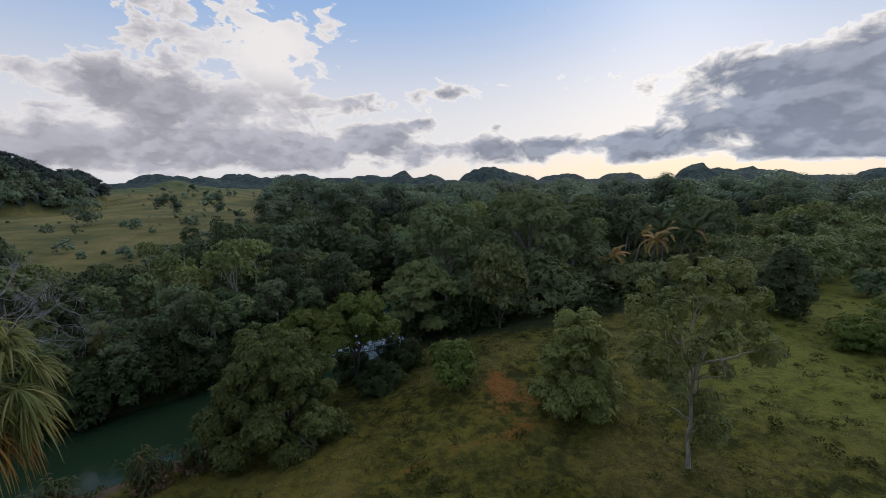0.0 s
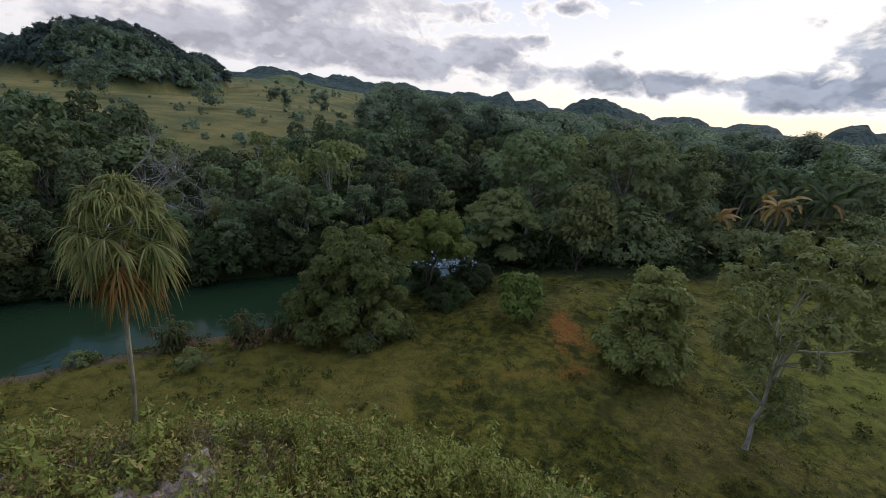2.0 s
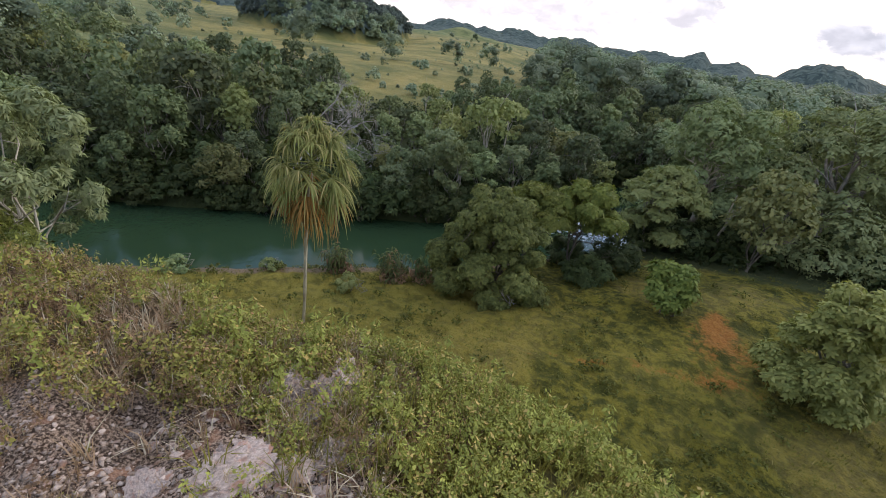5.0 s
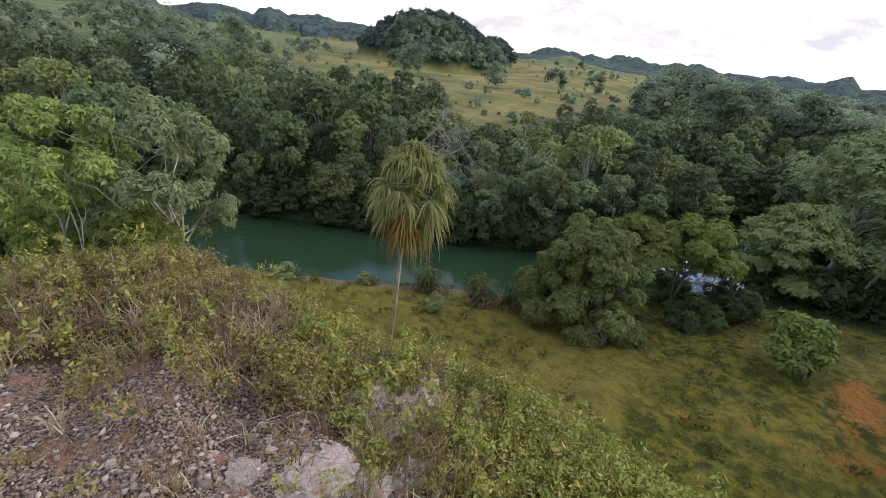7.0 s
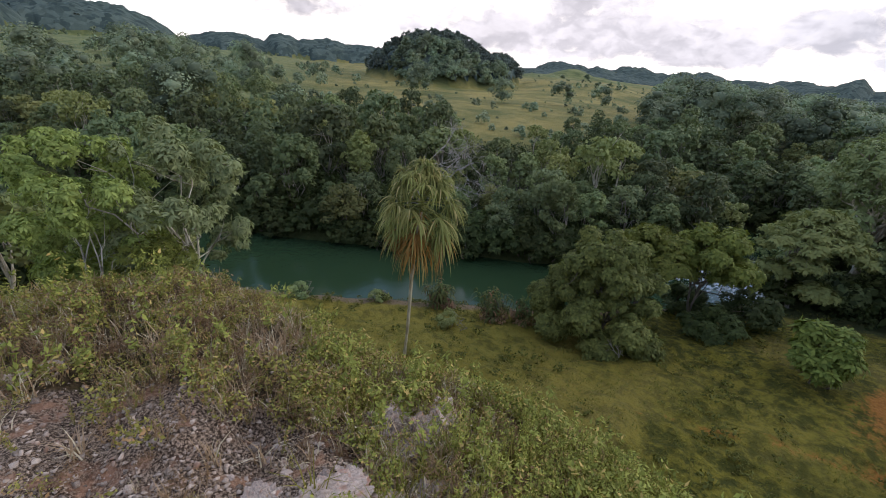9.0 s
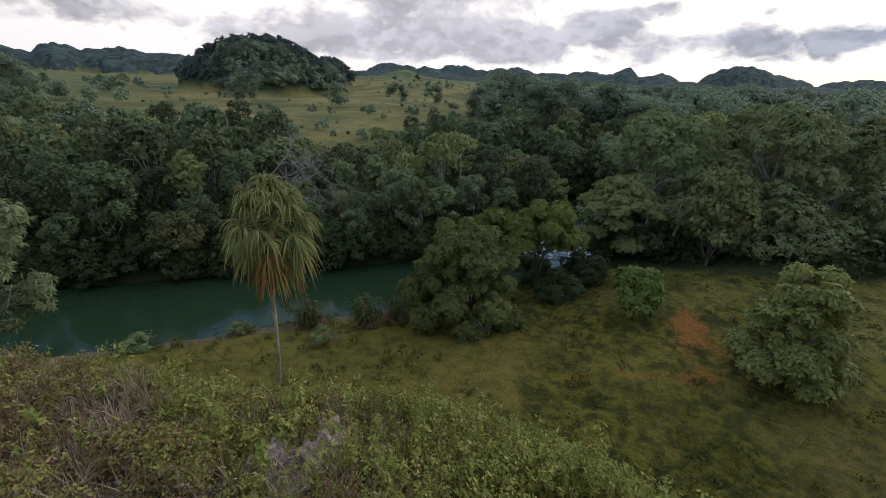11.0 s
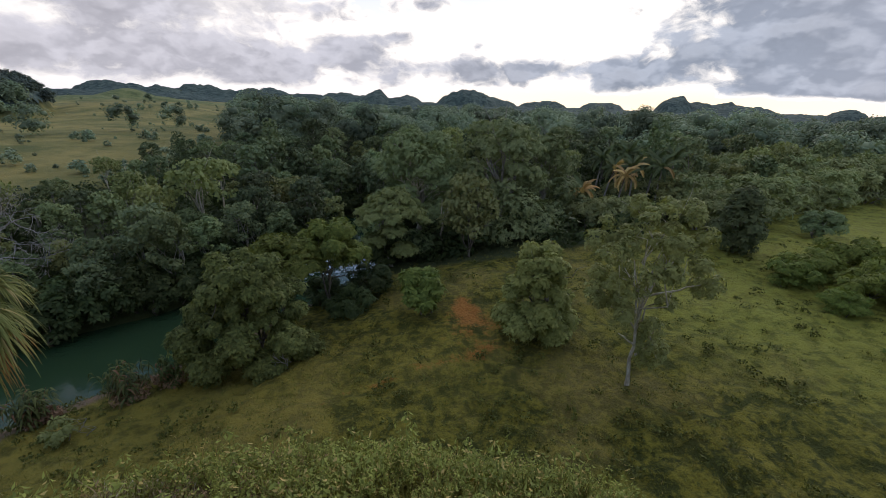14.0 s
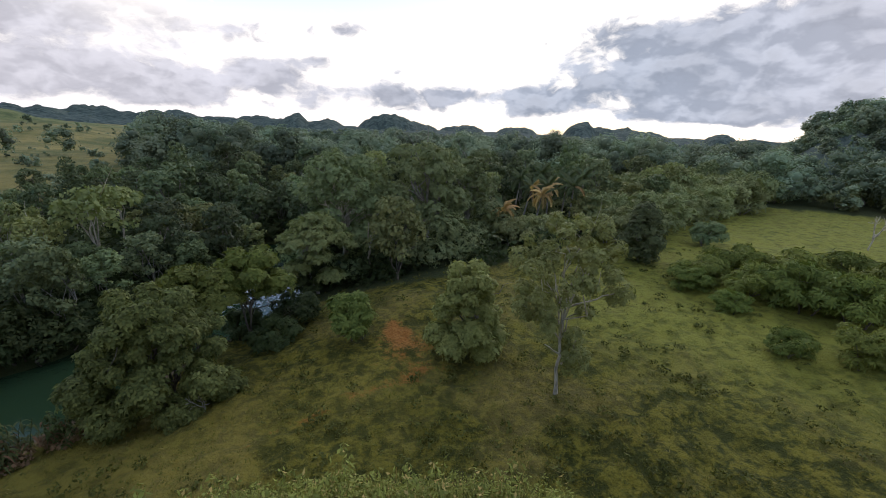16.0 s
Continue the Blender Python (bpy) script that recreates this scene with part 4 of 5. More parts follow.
    # the dense inside of each mass, under its leaves
    ico = np.array([(0, 1, 1.618), (0, -1, 1.618), (0, 1, -1.618), (0, -1, -1.618), (1, 1.618, 0), (-1, 1.618, 0), (1, -1.618, 0), (-1, -1.618, 0),
                    (1.618, 0, 1), (-1.618, 0, 1), (1.618, 0, -1), (-1.618, 0, -1)]) / 1.902
    tri = np.array([(a, b, c) for a, b, c in itertools.combinations(range(12), 3)
                    if max(np.linalg.norm(ico[a] - ico[b]), np.linalg.norm(ico[b] - ico[c]), np.linalg.norm(ico[a] - ico[c])) < 1.2])
    flip = np.einsum("ij,ij->i", np.cross(ico[tri[:, 1]] - ico[tri[:, 0]], ico[tri[:, 2]] - ico[tri[:, 0]]), ico[tri[:, 0]]) < 0
    tri[flip] = tri[flip][:, ::-1]
    mass_at, mass_r, mass_high = np.concatenate(mass_at), np.concatenate(mass_r), np.concatenate(mass_high)

    def woods(name, pick, mass, mat, label):
        v, f = leaf_cards(rng, pos[pick], nrm[pick], size[pick], 0.8, 0.12, 0.25)
        m = int(mass.sum())
        p = mass_at[mass][:, None] + ico[None] * (mass_r[mass] * 0.56)[:, None, None] * np.array([1, 1, 0.80]) * rng.uniform(0.55, 1.15, (m, 12, 1))
        core = (tri[None] + 12 * np.arange(m)[:, None, None]).reshape(-1, 3)
        me = mesh_of(name, np.concatenate([v, p.reshape(-1, 3)]), [f, core + len(v)], mat, smooth=True)
        tagged(new(name, me), label, "woods", kind="stuff")

    woods("hill_wood", high, mass_high, HILL_LEAF, "dark green woods on the steep limestone hills, tinted bluish for haze")
    woods("middle_wood", ~high, ~mass_high, MIDDLE, "mixed green woodland and lone trees beyond the river, tinted for haze")


def undergrowth():
    """Bushes and saplings that close the wood's floor."""
    rng = np.random.RandomState(10)
    n = 9500
    az, r = rng.uniform(-58, 100, n), np.sqrt(rng.uniform(30 ** 2, 100 ** 2, n))
    x, y = -r * np.sin(np.radians(az)), r * np.cos(np.radians(az))
    gap, side = river_gap(x, y)
    keep = wood_cover(x, y) & (rng.uniform(size=n) < np.where(gap < 10, 0.7, 0.22))
    x, y, m = x[keep], y[keep], int(keep.sum())
    tall = rng.uniform(1.2, 3.4, m)
    cards = 60
    d = unit(rng.normal(size=(m, cards, 3)) + np.array([0, 0, 0.4]))
    lump = 1 + 0.3 * np.sin(d[..., :1] * 4 + x[:, None, None]) * np.sin(d[..., 1:2] * 5 + y[:, None, None])
    half = np.stack([tall * 0.62, tall * 0.62, tall * 0.62], -1)[:, None]
    p = np.stack([x, y, land(x, y) + tall * 0.38], -1)[:, None] + d * half * lump * rng.uniform(0.7, 1.05, (m, cards, 1))
    nrm = unit(d + 0.5 * rng.normal(size=d.shape) + np.array([0, 0, 0.4]))
    size = np.repeat(tall, cards) * 0.21 * rng.uniform(0.6, 1.3, m * cards)
    v, f = leaf_cards(rng, p.reshape(-1, 3), nrm.reshape(-1, 3), size, 0.65, 0.15, 0.3)
    tagged(new("undergrowth", mesh_of("undergrowth", v, f, LEAF["floor"])), "dense green undergrowth beneath the riverside trees, shade put into its colour", "undergrowth", kind="stuff")


middle_wood()
undergrowth()
far_canopy()
for proto in KINDS + SPARE:
    retire(proto)

# ---- the trees and bushes of the pasture ----


def sprays(rng, pos, nrm, size, count=6, aspect=0.42, droop=0.3):
    """Rosettes of leaves round twig ends."""
    n = len(pos)
    a = unit(np.cross(nrm, rng.normal(size=(n, 3))))
    b = np.cross(nrm, a)
    out = []
    for k in range(count):
        t = 2 * math.pi * k / count + rng.uniform(-0.35, 0.35, (n, 1))
        tip = unit(a * np.cos(t) + b * np.sin(t) + nrm * rng.uniform(-0.1, 0.5, (n, 1)) + np.array([0, 0, -droop]))
        side = unit(np.cross(nrm, tip))
        s = (size * rng.uniform(0.7, 1.2, n))[:, None]
        up = np.cross(tip, side)
        base, end = pos + tip * s * 0.08, pos + tip * s
        mid = pos + tip * s * 0.5 + up * s * 0.05
        v = np.stack([base, mid + side * s * aspect * 0.5, end - up * s * 0.12, mid - side * s * aspect * 0.5], 1).reshape(-1, 3)
        out.append((v, np.arange(4 * n).reshape(-1, 4)))
    return joined(out)


def spray_crown(rng, centres, radii, count, size, squash=0.75, leaves=6, aspect=0.42, droop=0.3, under=0.35):
    share = radii ** 2 / (radii ** 2).sum()
    pos, nrm = [], []
    for c, r, n in zip(centres, radii, np.maximum(5, (share * count * 1.5).astype(int))):
        u = unit(rng.normal(size=(n, 3)))
        u = u[(u[:, 2] > -0.2) | (rng.uniform(size=n) < under)]
        p = c + u * r * rng.uniform(0.45, 1.05, (len(u), 1)) ** 0.6 * np.array([1, 1, squash])
        inner = np.zeros(len(p), bool)
        for c2, r2 in zip(centres, radii):
            inner |= np.linalg.norm((p - c2) / np.array([1, 1, squash]), axis=1) < r2 * 0.55
        pos.append(p[~inner])
        nrm.append(u[~inner])
    pos, nrm = np.concatenate(pos), np.concatenate(nrm)
    nrm = unit(nrm * 0.8 + 0.26 * rng.normal(size=nrm.shape) + np.array([0, 0, 0.6]))
    return sprays(rng, pos, nrm, size * rng.uniform(0.7, 1.25, len(pos)), leaves, aspect, droop), pos


def leafy_tree(name, x, y, seed, form, height, wide, low, lobes, count, size, leaf, bark, thick, label, category="tree", fork=None,
               stems=1, leaves=6, aspect=0.42, droop=0.3, squash=0.75, lean=0.05, turn=0.0, extra=(), under=0.35, sink=0.1, oval=1.0, twigs=70, limbs=18):
    """A nearer tree or bush, with leaves in sprays at its twig ends."""
    rng = np.random.RandomState(seed)
    c, r = crown_lobes(rng, wide, low, height * 0.94, lobes, form)
    for ex in extra:
        c, r = np.concatenate([c, [ex[:3]]]), np.concatenate([r, [ex[3]]])
    c[:, 0] *= oval
    root = thing(name, pose(x, y, on_land(x, y, sink), 0, 0, turn), label, category)
    v, f = frame_mesh(rng, height, fork or max(low * 1.05 + 0.3, 0.6), thick, c[:limbs], 6 if limbs > 8 else 3, lean, stems, 2 if limbs > 8 else 1, 6 if limbs > 8 else 4)
    part("trunk", mesh_of("trunk", v, f, BARK[bark], True), root)
    (v, f), tips = spray_crown(rng, c, r, count, size, squash, leaves, aspect, droop, under)
    crown = part("crown", mesh_of("crown", v, f, LEAF[leaf]), root)
    # twigs that carry the outer sprays
    pick = tips[rng.permutation(len(tips))[:twigs]]
    near = c[np.argmin(np.linalg.norm(pick[:, None] - c[None], axis=2), axis=1)] if twigs else []
    for p, q in zip(pick, near):
        v, f = tube(bent(rng, q, p, 3, 0.06), np.linspace(thick * 0.10, thick * 0.03, 3), 3)
        part("twig", mesh_of("twig", v, f, BARK[bark], True), crown)
    return root


leafy_tree("bushy_tree", -10.0, 24.5, 31, "round", 8.3, 4.0, 0.2, 84, 8200, 0.27, "deep", "brown", 0.13,
           "dense bushy tree with broad mid-green leaves on the river bank", stems=3, leaves=6, oval=1.08, squash=0.85,
           extra=((-1.3, -2.6, 1.2, 1.2), (1.6, -2.4, 1.1, 1.2), (-2.7, -1.0, 1.3, 1.1), (3.1, -0.6, 1.3, 1.2), (-2.4, -2.2, 2.6, 1.1), (0.4, -2.8, 2.6, 1.1), (2.6, -1.8, 2.4, 1.1)))
leafy_tree("layered_tree", -9.4, 29.4, 32, "umbrella", 7.9, 3.7, 3.3, 34, 2500, 0.34, "bright", "brown", 0.09,
           "flat-topped tree with layered bright green boughs by the river", fork=3.6, stems=2, squash=0.42)
leafy_tree("leafy_tree", -6.3, 31.8, 48, "round", 8.2, 3.3, 2.8, 44, 2700, 0.32, "bright", "brown", 0.09,
           "rounded dark green tree above the rapid", fork=3.4, stems=2, squash=0.6)
leafy_tree("layered_tree", -2.3, 41.8, 33, "umbrella", 9.2, 4.3, 3.6, 48, 2300, 0.38, "pale", "grey", 0.15,
           "spreading layered tree with light green tops", fork=3.6, squash=0.42,
           extra=((-1.6, -1.4, 3.4, 1.4), (1.2, -1.8, 2.6, 1.4), (0.2, -2.2, 4.6, 1.3)))
leafy_tree("bush", 0.5, 27.5, 34, "round", 3.5, 2.1, 0.1, 15, 800, 0.38, "bright", "brown", 0.07,
           "low leafy bush beside the bare red slope", "bush", stems=3, twigs=0, limbs=7)
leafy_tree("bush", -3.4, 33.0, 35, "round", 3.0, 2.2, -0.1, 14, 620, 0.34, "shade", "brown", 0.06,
           "low leafy bush under trees, their shade put into its leaf colour", "bush", stems=3, twigs=0, limbs=7)
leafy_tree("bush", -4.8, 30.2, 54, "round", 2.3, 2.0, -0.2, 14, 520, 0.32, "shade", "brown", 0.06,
           "leafy bush above the grass, tree shade put into its leaf colour", "bush", stems=3, twigs=0, limbs=7)
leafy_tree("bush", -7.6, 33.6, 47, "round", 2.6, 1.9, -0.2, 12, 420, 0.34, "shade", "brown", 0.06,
           "leafy bush at the rapid's edge, leaves darkened for shade", "bush", stems=3, twigs=0, limbs=7)
leafy_tree("round_tree", 7.8, 24.6, 36, "round", 7.1, 2.5, 0.0, 60, 3600, 0.30, "sage", "grey", 0.12,
           "compact round tree with dense olive-green leaves", stems=2, squash=0.9,
           extra=((-1.2, -1.2, 0.9, 0.95), (0.8, -1.5, 0.8, 0.95), (0.0, -1.7, 1.9, 1.0), (1.7, -0.3, 1.0, 0.95), (-1.8, 0.0, 1.2, 0.95)))
old_tree = leafy_tree("old_tree", 11.5, 19.2, 37, "airy", 11.0, 2.9, 3.9, 58, 2500, 0.21, "thin", "pale", 0.10,
                      "gnarled pale-barked tree with thin olive foliage and bare limbs", fork=5.4, lean=0.003, under=0.7, limbs=10, squash=0.9,
                      extra=((0.7, -0.3, 2.6, 0.8), (0.9, 0.3, 1.8, 0.75), (0.3, 0.6, 3.2, 0.7), (-0.8, 0.2, 4.4, 0.6), (-1.6, 0.6, 5.2, 0.8), (0.4, -0.4, 3.9, 0.6)))
limb_rng = np.random.RandomState(371)
for limb in (((0.1, 0.2, 5.0), (0.75, -0.1, 6.6), (1.05, -0.3, 7.6), (1.9, -0.6, 8.3)), ((0.05, 0.1, 5.4), (0.0, -0.3, 7.0), (0.1, -0.5, 8.2)), ((-0.1, 0.1, 5.2), (-0.7, -0.4, 5.9), (-1.5, -0.5, 7.0)),
             ((-0.05, 0.0, 2.6), (-0.7, -0.3, 3.1), (-1.2, -0.4, 3.5)), ((0.1, 0.0, 2.0), (0.5, -0.3, 2.8), (0.6, -0.4, 3.6)), ((0.1, 0.2, 5.2), (1.4, -0.5, 5.9), (2.4, -0.9, 6.5))):
    line = np.concatenate([bent(limb_rng, p, q, 4, 0.06)[:-1] for p, q in zip(limb[:-1], limb[1:])] + [np.array([limb[-1]])])
    part("limb", mesh_of("limb", *tube(line, np.linspace(0.065, 0.018, len(line)), 6), BARK["pale"], True), old_tree, "bare pale limb")
leafy_tree("dark_tree", 31.6, 39.2, 38, "tall", 7.2, 2.7, 0.3, 26, 1700, 0.36, "mid", "grey", 0.16, "dark dense tree at the pasture's edge")
leafy_tree("dark_tree", 45.6, 45.0, 39, "round", 3.4, 2.6, -0.3, 18, 900, 0.36, "mid", "grey", 0.10, "low dark round tree at the pasture's edge", stems=2)
leafy_tree("great_tree", 0.5, 50.5, 40, "round", 15.6, 7.0, 0.6, 44, 5600, 0.38, "canopy", "pale", 0.42, "huge spreading tree with a pale trunk", fork=5.0, twigs=0,
           extra=((-3.2, -4.6, 2.2, 2.5), (0.2, -5.6, 1.8, 2.3), (3.6, -4.4, 2.2, 2.5), (5.4, -1.0, 2.6, 2.3), (-5.4, -1.2, 2.6, 2.3), (1.5, -4.6, 4.6, 2.3)))
leafy_tree("great_tree", 9.5, 49.5, 41, "round", 15.4, 6.6, 0.8, 42, 5200, 0.38, "canopy", "grey", 0.40, "huge dark green tree with a broad crown", fork=4.6, twigs=0,
           extra=((-3.2, -4.6, 2.2, 2.5), (0.2, -5.6, 1.8, 2.3), (3.6, -4.4, 2.2, 2.5), (5.4, -1.0, 2.6, 2.3), (-5.4, -1.2, 2.6, 2.3), (1.5, -4.6, 4.6, 2.3)))
leafy_tree("great_tree", 16.0, 56.0, 42, "round", 13.6, 5.6, 0.6, 34, 3600, 0.38, "mid", "grey", 0.34, "large dark tree at the pasture's far edge", fork=4.2, twigs=0,
           extra=((-3.2, -4.6, 2.2, 2.5), (0.2, -5.6, 1.8, 2.3), (3.6, -4.4, 2.2, 2.5), (5.4, -1.0, 2.6, 2.3), (-5.4, -1.2, 2.6, 2.3), (1.5, -4.6, 4.6, 2.3)))

leafy_tree("pale_tree", -23.4, 53.2, 49, "umbrella", 8.6, 2.4, 6.0, 14, 620, 0.34, "pale", "pale", 0.13, "slim tree with a pale trunk and small flat crown", fork=6.2, twigs=0, limbs=7, lean=0.01)
leafy_tree("pale_tree", -41.8, 27.4, 50, "tall", 8.4, 2.0, 3.2, 18, 700, 0.30, "pale", "pale", 0.12, "greyish tree with a pale trunk on the far bank", fork=4.5, twigs=0, limbs=7, lean=0.01)

# young trees on the bank's shoulder
leafy_tree("young_tree", -16.5, 1.2, 43, "airy", 6.4, 2.2, 2.0, 44, 2300, 0.17, "lime", "pale", 0.042,
           "young yellow-green tree with several pale stems", stems=3, leaves=7, fork=2.6, under=0.6, aspect=0.32, limbs=9, squash=0.95, droop=0.5)
leafy_tree("young_tree", -16.3, 3.7, 144, "airy", 7.4, 2.5, 1.4, 40, 1500, 0.24, "silver", "pale", 0.06,
           "slender tree with long silvery green leaves in rosettes", stems=3, lean=0.02, leaves=8, fork=2.8, under=0.6, aspect=0.24, droop=0.55, limbs=10, squash=0.95)
leafy_tree("young_tree", -19.9, 1.7, 45, "round", 7.2, 2.8, 0.6, 20, 1700, 0.22, "bright", "grey", 0.09,
           "leafy green sapling among bushes below the bank", stems=3, leaves=7, aspect=0.3)
leafy_tree("bush", -15.0, 2.4, 46, "round", 2.3, 1.8, 0.1, 14, 800, 0.15, "bright", "grey", 0.04,
           "pale green bush below the bank's edge", "bush", stems=3, leaves=7, aspect=0.3, twigs=0, limbs=7)


def scattered(kind, spots, seed, group):
    rng = np.random.RandomState(seed)
    first = leafy_tree(*kind[0], **kind[1])
    first["group"] = group
    for x, y, scale in spots:
        ob = plant(first, x, y, rng.uniform(0, 360), scale, rng.uniform(0.85, 1.15))
    return first


# feathery bushes round the open pasture
scattered((("bush", 39.0, 26.0, 51, "round", 3.5, 3.0, -0.4, 16, 640, 0.38, "bright", "brown", 0.08, "spreading green bush in the pasture", "bush"),
           dict(stems=3, twigs=0, limbs=7, leaves=7, aspect=0.28, squash=0.55)),
          [(34.5, 28.0, 1.1), (42.0, 22.5, 1.4), (45.0, 28.0, 1.4), (37.5, 22.0, 1.15), (47.5, 21.0, 1.4), (30.5, 26.4, 0.6), (28.0, 19.6, 0.6), (31.5, 17.5, 0.8), (41.0, 31.0, 1.3), (36.0, 25.0, 1.2), (33.5, 33.0, 1.0), (31.0, 31.5, 0.8), (37.5, 33.5, 1.1)], 61, "bushes in the pasture")
scattered((("feathery_bush", 52.0, 57.0, 52, "round", 4.6, 3.8, -0.6, 18, 620, 0.48, "meadow", "grey", 0.10, "light green feathery bush at the edge of the pasture", "bush"),
           dict(stems=3, twigs=0, limbs=7, leaves=6, aspect=0.3, squash=0.6)),
          [(20.5, 49.0, 0.9), (24.5, 50.5, 1.0), (28.0, 51.0, 0.8), (44.0, 56.0, 0.9), (38.0, 55.0, 1.0), (58.0, 60.0, 1.0), (49.0, 66.0, 1.15), (64.0, 66.0, 1.1), (42.0, 70.0, 1.2), (56.0, 74.0, 1.2),
           (72.0, 72.0, 1.1), (80.0, 74.0, 1.2), (36.0, 62.0, 1.0), (92.0, 76.0, 1.2), (68.0, 82.0, 1.3), (29.5, 60.0, 1.0), (100.0, 68.0, 1.1), (106.0, 60.0, 1.2), (112.0, 72.0, 1.4), (40.0, 50.0, 1.3), (45.5, 54.0, 1.5), (50.0, 60.0, 1.6), (55.0, 62.0, 1.5),
           (33.0, 47.0, 1.1), (47.0, 62.0, 1.6), (53.0, 66.0, 1.7), (60.0, 68.0, 1.6), (66.0, 72.0, 1.6), (41.5, 61.0, 1.5), (36.0, 52.0, 1.3), (74.0, 78.0, 1.7), (66.0, 66.0, 1.8), (72.0, 66.0, 1.7), (62.0, 62.0, 1.5), (78.0, 70.0, 1.8)],
          62, "feathery bushes at the pasture's edge")


def bank_shrubs():
    """Shrubs that crowd the water's edge below the wood."""
    rng = np.random.RandomState(9)
    # leaf colour holds the shade along the water's edge
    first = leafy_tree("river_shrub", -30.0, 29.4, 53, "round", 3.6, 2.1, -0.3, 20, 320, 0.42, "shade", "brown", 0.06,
                       "leafy shrub overhanging the river, leaves darkened for shade", "bush", stems=3, twigs=0, limbs=7)
    first["group"] = "shrubs along the water"
    p = RIVER[3:17, :2]
    t = np.linspace(0, len(p) - 1, 600)
    c = np.stack([np.interp(t, np.arange(len(p)), p[:, k]) for k in (0, 1)], -1)
    w = np.interp(t, np.arange(len(p)), RIVER[3:17, 2])
    d = unit(np.gradient(c, axis=0))
    run = np.concatenate([[0], np.cumsum(np.linalg.norm(np.diff(c, axis=0), axis=1))])
    s = 0.0
    while s < run[-1]:
        k = int(np.searchsorted(run, s))
        x, y = c[k] + np.array([-d[k, 1], d[k, 0]]) * (w[k] + rng.uniform(0.0, 0.9))
        plant(first, x, y, rng.uniform(0, 360), rng.uniform(0.6, 1.15), rng.uniform(0.8, 1.25))
        s += rng.uniform(1.3, 2.2)
        if c[k, 1] > 33 and rng.uniform() < 0.8:
            x, y = c[k] - np.array([-d[k, 1], d[k, 0]]) * (w[k] + rng.uniform(0.1, 1.0))
            if y > 41:
                plant(first, x, y, rng.uniform(0, 360), rng.uniform(0.7, 1.15))


bank_shrubs()

# reedy clumps on the near water's edge
REED = leaf_material("reed_leaf", (0.040, 0.058, 0.016), (0.165, 0.190, 0.062), extra=(0.22, 0.12, 0.07), share=0.10)


def blades(rng, n, spread, tall, wide, arch=0.5, seg=3):
    """A tuft of arching blades."""
    a = rng.uniform(0, 2 * math.pi, n)
    lean = rng.uniform(0.1, 1.0, n) * arch
    h = tall * rng.uniform(0.55, 1.1, n)
    root = np.stack([rng.normal(size=n) * spread * 0.3, rng.normal(size=n) * spread * 0.3, np.zeros(n)], -1)
    out = np.stack([np.cos(a), np.sin(a), np.zeros(n)], -1)
    side = np.stack([-np.sin(a), np.cos(a), np.zeros(n)], -1)
    rows = []
    for k in range(seg + 1):
        t = k / seg
        p = root + out * (h * lean * t ** 1.6 * 1.1)[:, None] + np.array([0, 0, 1.0]) * (h * (t - 0.45 * lean * t ** 2.5))[:, None]
        w = wide * (1 - t) ** 0.7 * 0.5 + wide * 0.04
        rows += [p + side * w, p - side * w]
    v = np.stack(rows, 1).reshape(-1, 3)
    m = 2 * (seg + 1)
    base = (np.arange(n) * m)[:, None, None]
    f = np.array([[2 * k, 2 * k + 1, 2 * k + 3, 2 * k + 2] for k in range(seg)])[None] + base
    return v, f.reshape(-1, 4)


def reed_clump(x, y, seed, tall, spread, label):
    """Canes in a tight clump, with long strap leaves that hang over in arcs."""
    rng = np.random.RandomState(seed)
    root = thing("reed_clump", pose(x, y, on_land(x, y, 0.03)), label, "reeds")
    canes, straps = [], []
    t = np.linspace(0, 1, 5)[:, None]
    for _ in range(20):
        foot = np.array([*rng.normal(size=2) * spread * 0.28, -0.05])
        tip = foot + np.array([*rng.normal(size=2) * spread * 0.30, tall * rng.uniform(0.65, 1.0)])
        line = bent(rng, foot, tip, 5, 0.03)
        canes.append(tube(line, np.linspace(0.022, 0.010, 5), 4))
        for _ in range(16):
            u = rng.uniform(0.12, 1.0)
            p = np.array([np.interp(u, np.linspace(0, 1, 5), line[:, i]) for i in range(3)])
            a, long = rng.uniform(0, 6.28), rng.uniform(0.45, 0.95) * tall * 0.36
            out, side = np.array([math.cos(a), math.sin(a), 0.0]), np.array([-math.sin(a), math.cos(a), 0.0])
            mid = p + out * long * t * 0.72 + np.array([0, 0, 1.0]) * long * (0.75 * t - 1.25 * t ** 2)
            w = np.array([0.022, 0.046, 0.050, 0.034, 0.004])[:, None]
            v = np.stack([mid + side * w, mid - side * w], 1).reshape(-1, 3)
            straps.append((v, np.array([[2 * k, 2 * k + 1, 2 * k + 3, 2 * k + 2] for k in range(4)])))
    part("canes", mesh_of("canes", *joined(canes), REED), root)
    part("foliage", mesh_of("foliage", *joined(straps), REED), root)
    c, r = crown_lobes(rng, spread * 1.0, -0.1, tall * 0.36, 9, "round")
    part("undergrowth", mesh_of("undergrowth", *crown_mesh(rng, c, r, 900, 0.14), WEED_RUST), root, "rusty brown undergrowth")


reed_clump(-15.2, 20.9, 71, 2.5, 1.2, "tall arching reeds with reddish undergrowth on the bank")
reed_clump(-18.8, 19.4, 72, 2.2, 0.9, "arching green reeds at the water's edge")
reed_clump(-13.9, 22.2, 73, 1.6, 1.1, "rust-tinged reeds beside the bushy tree")
leafy_tree("small_shrub", -16.2, 17.4, 74, "round", 1.0, 0.9, 0.0, 8, 150, 0.22, "pale", "grey", 0.03, "small pale shrub on the grassy bank", "bush", stems=3, twigs=0, limbs=7)
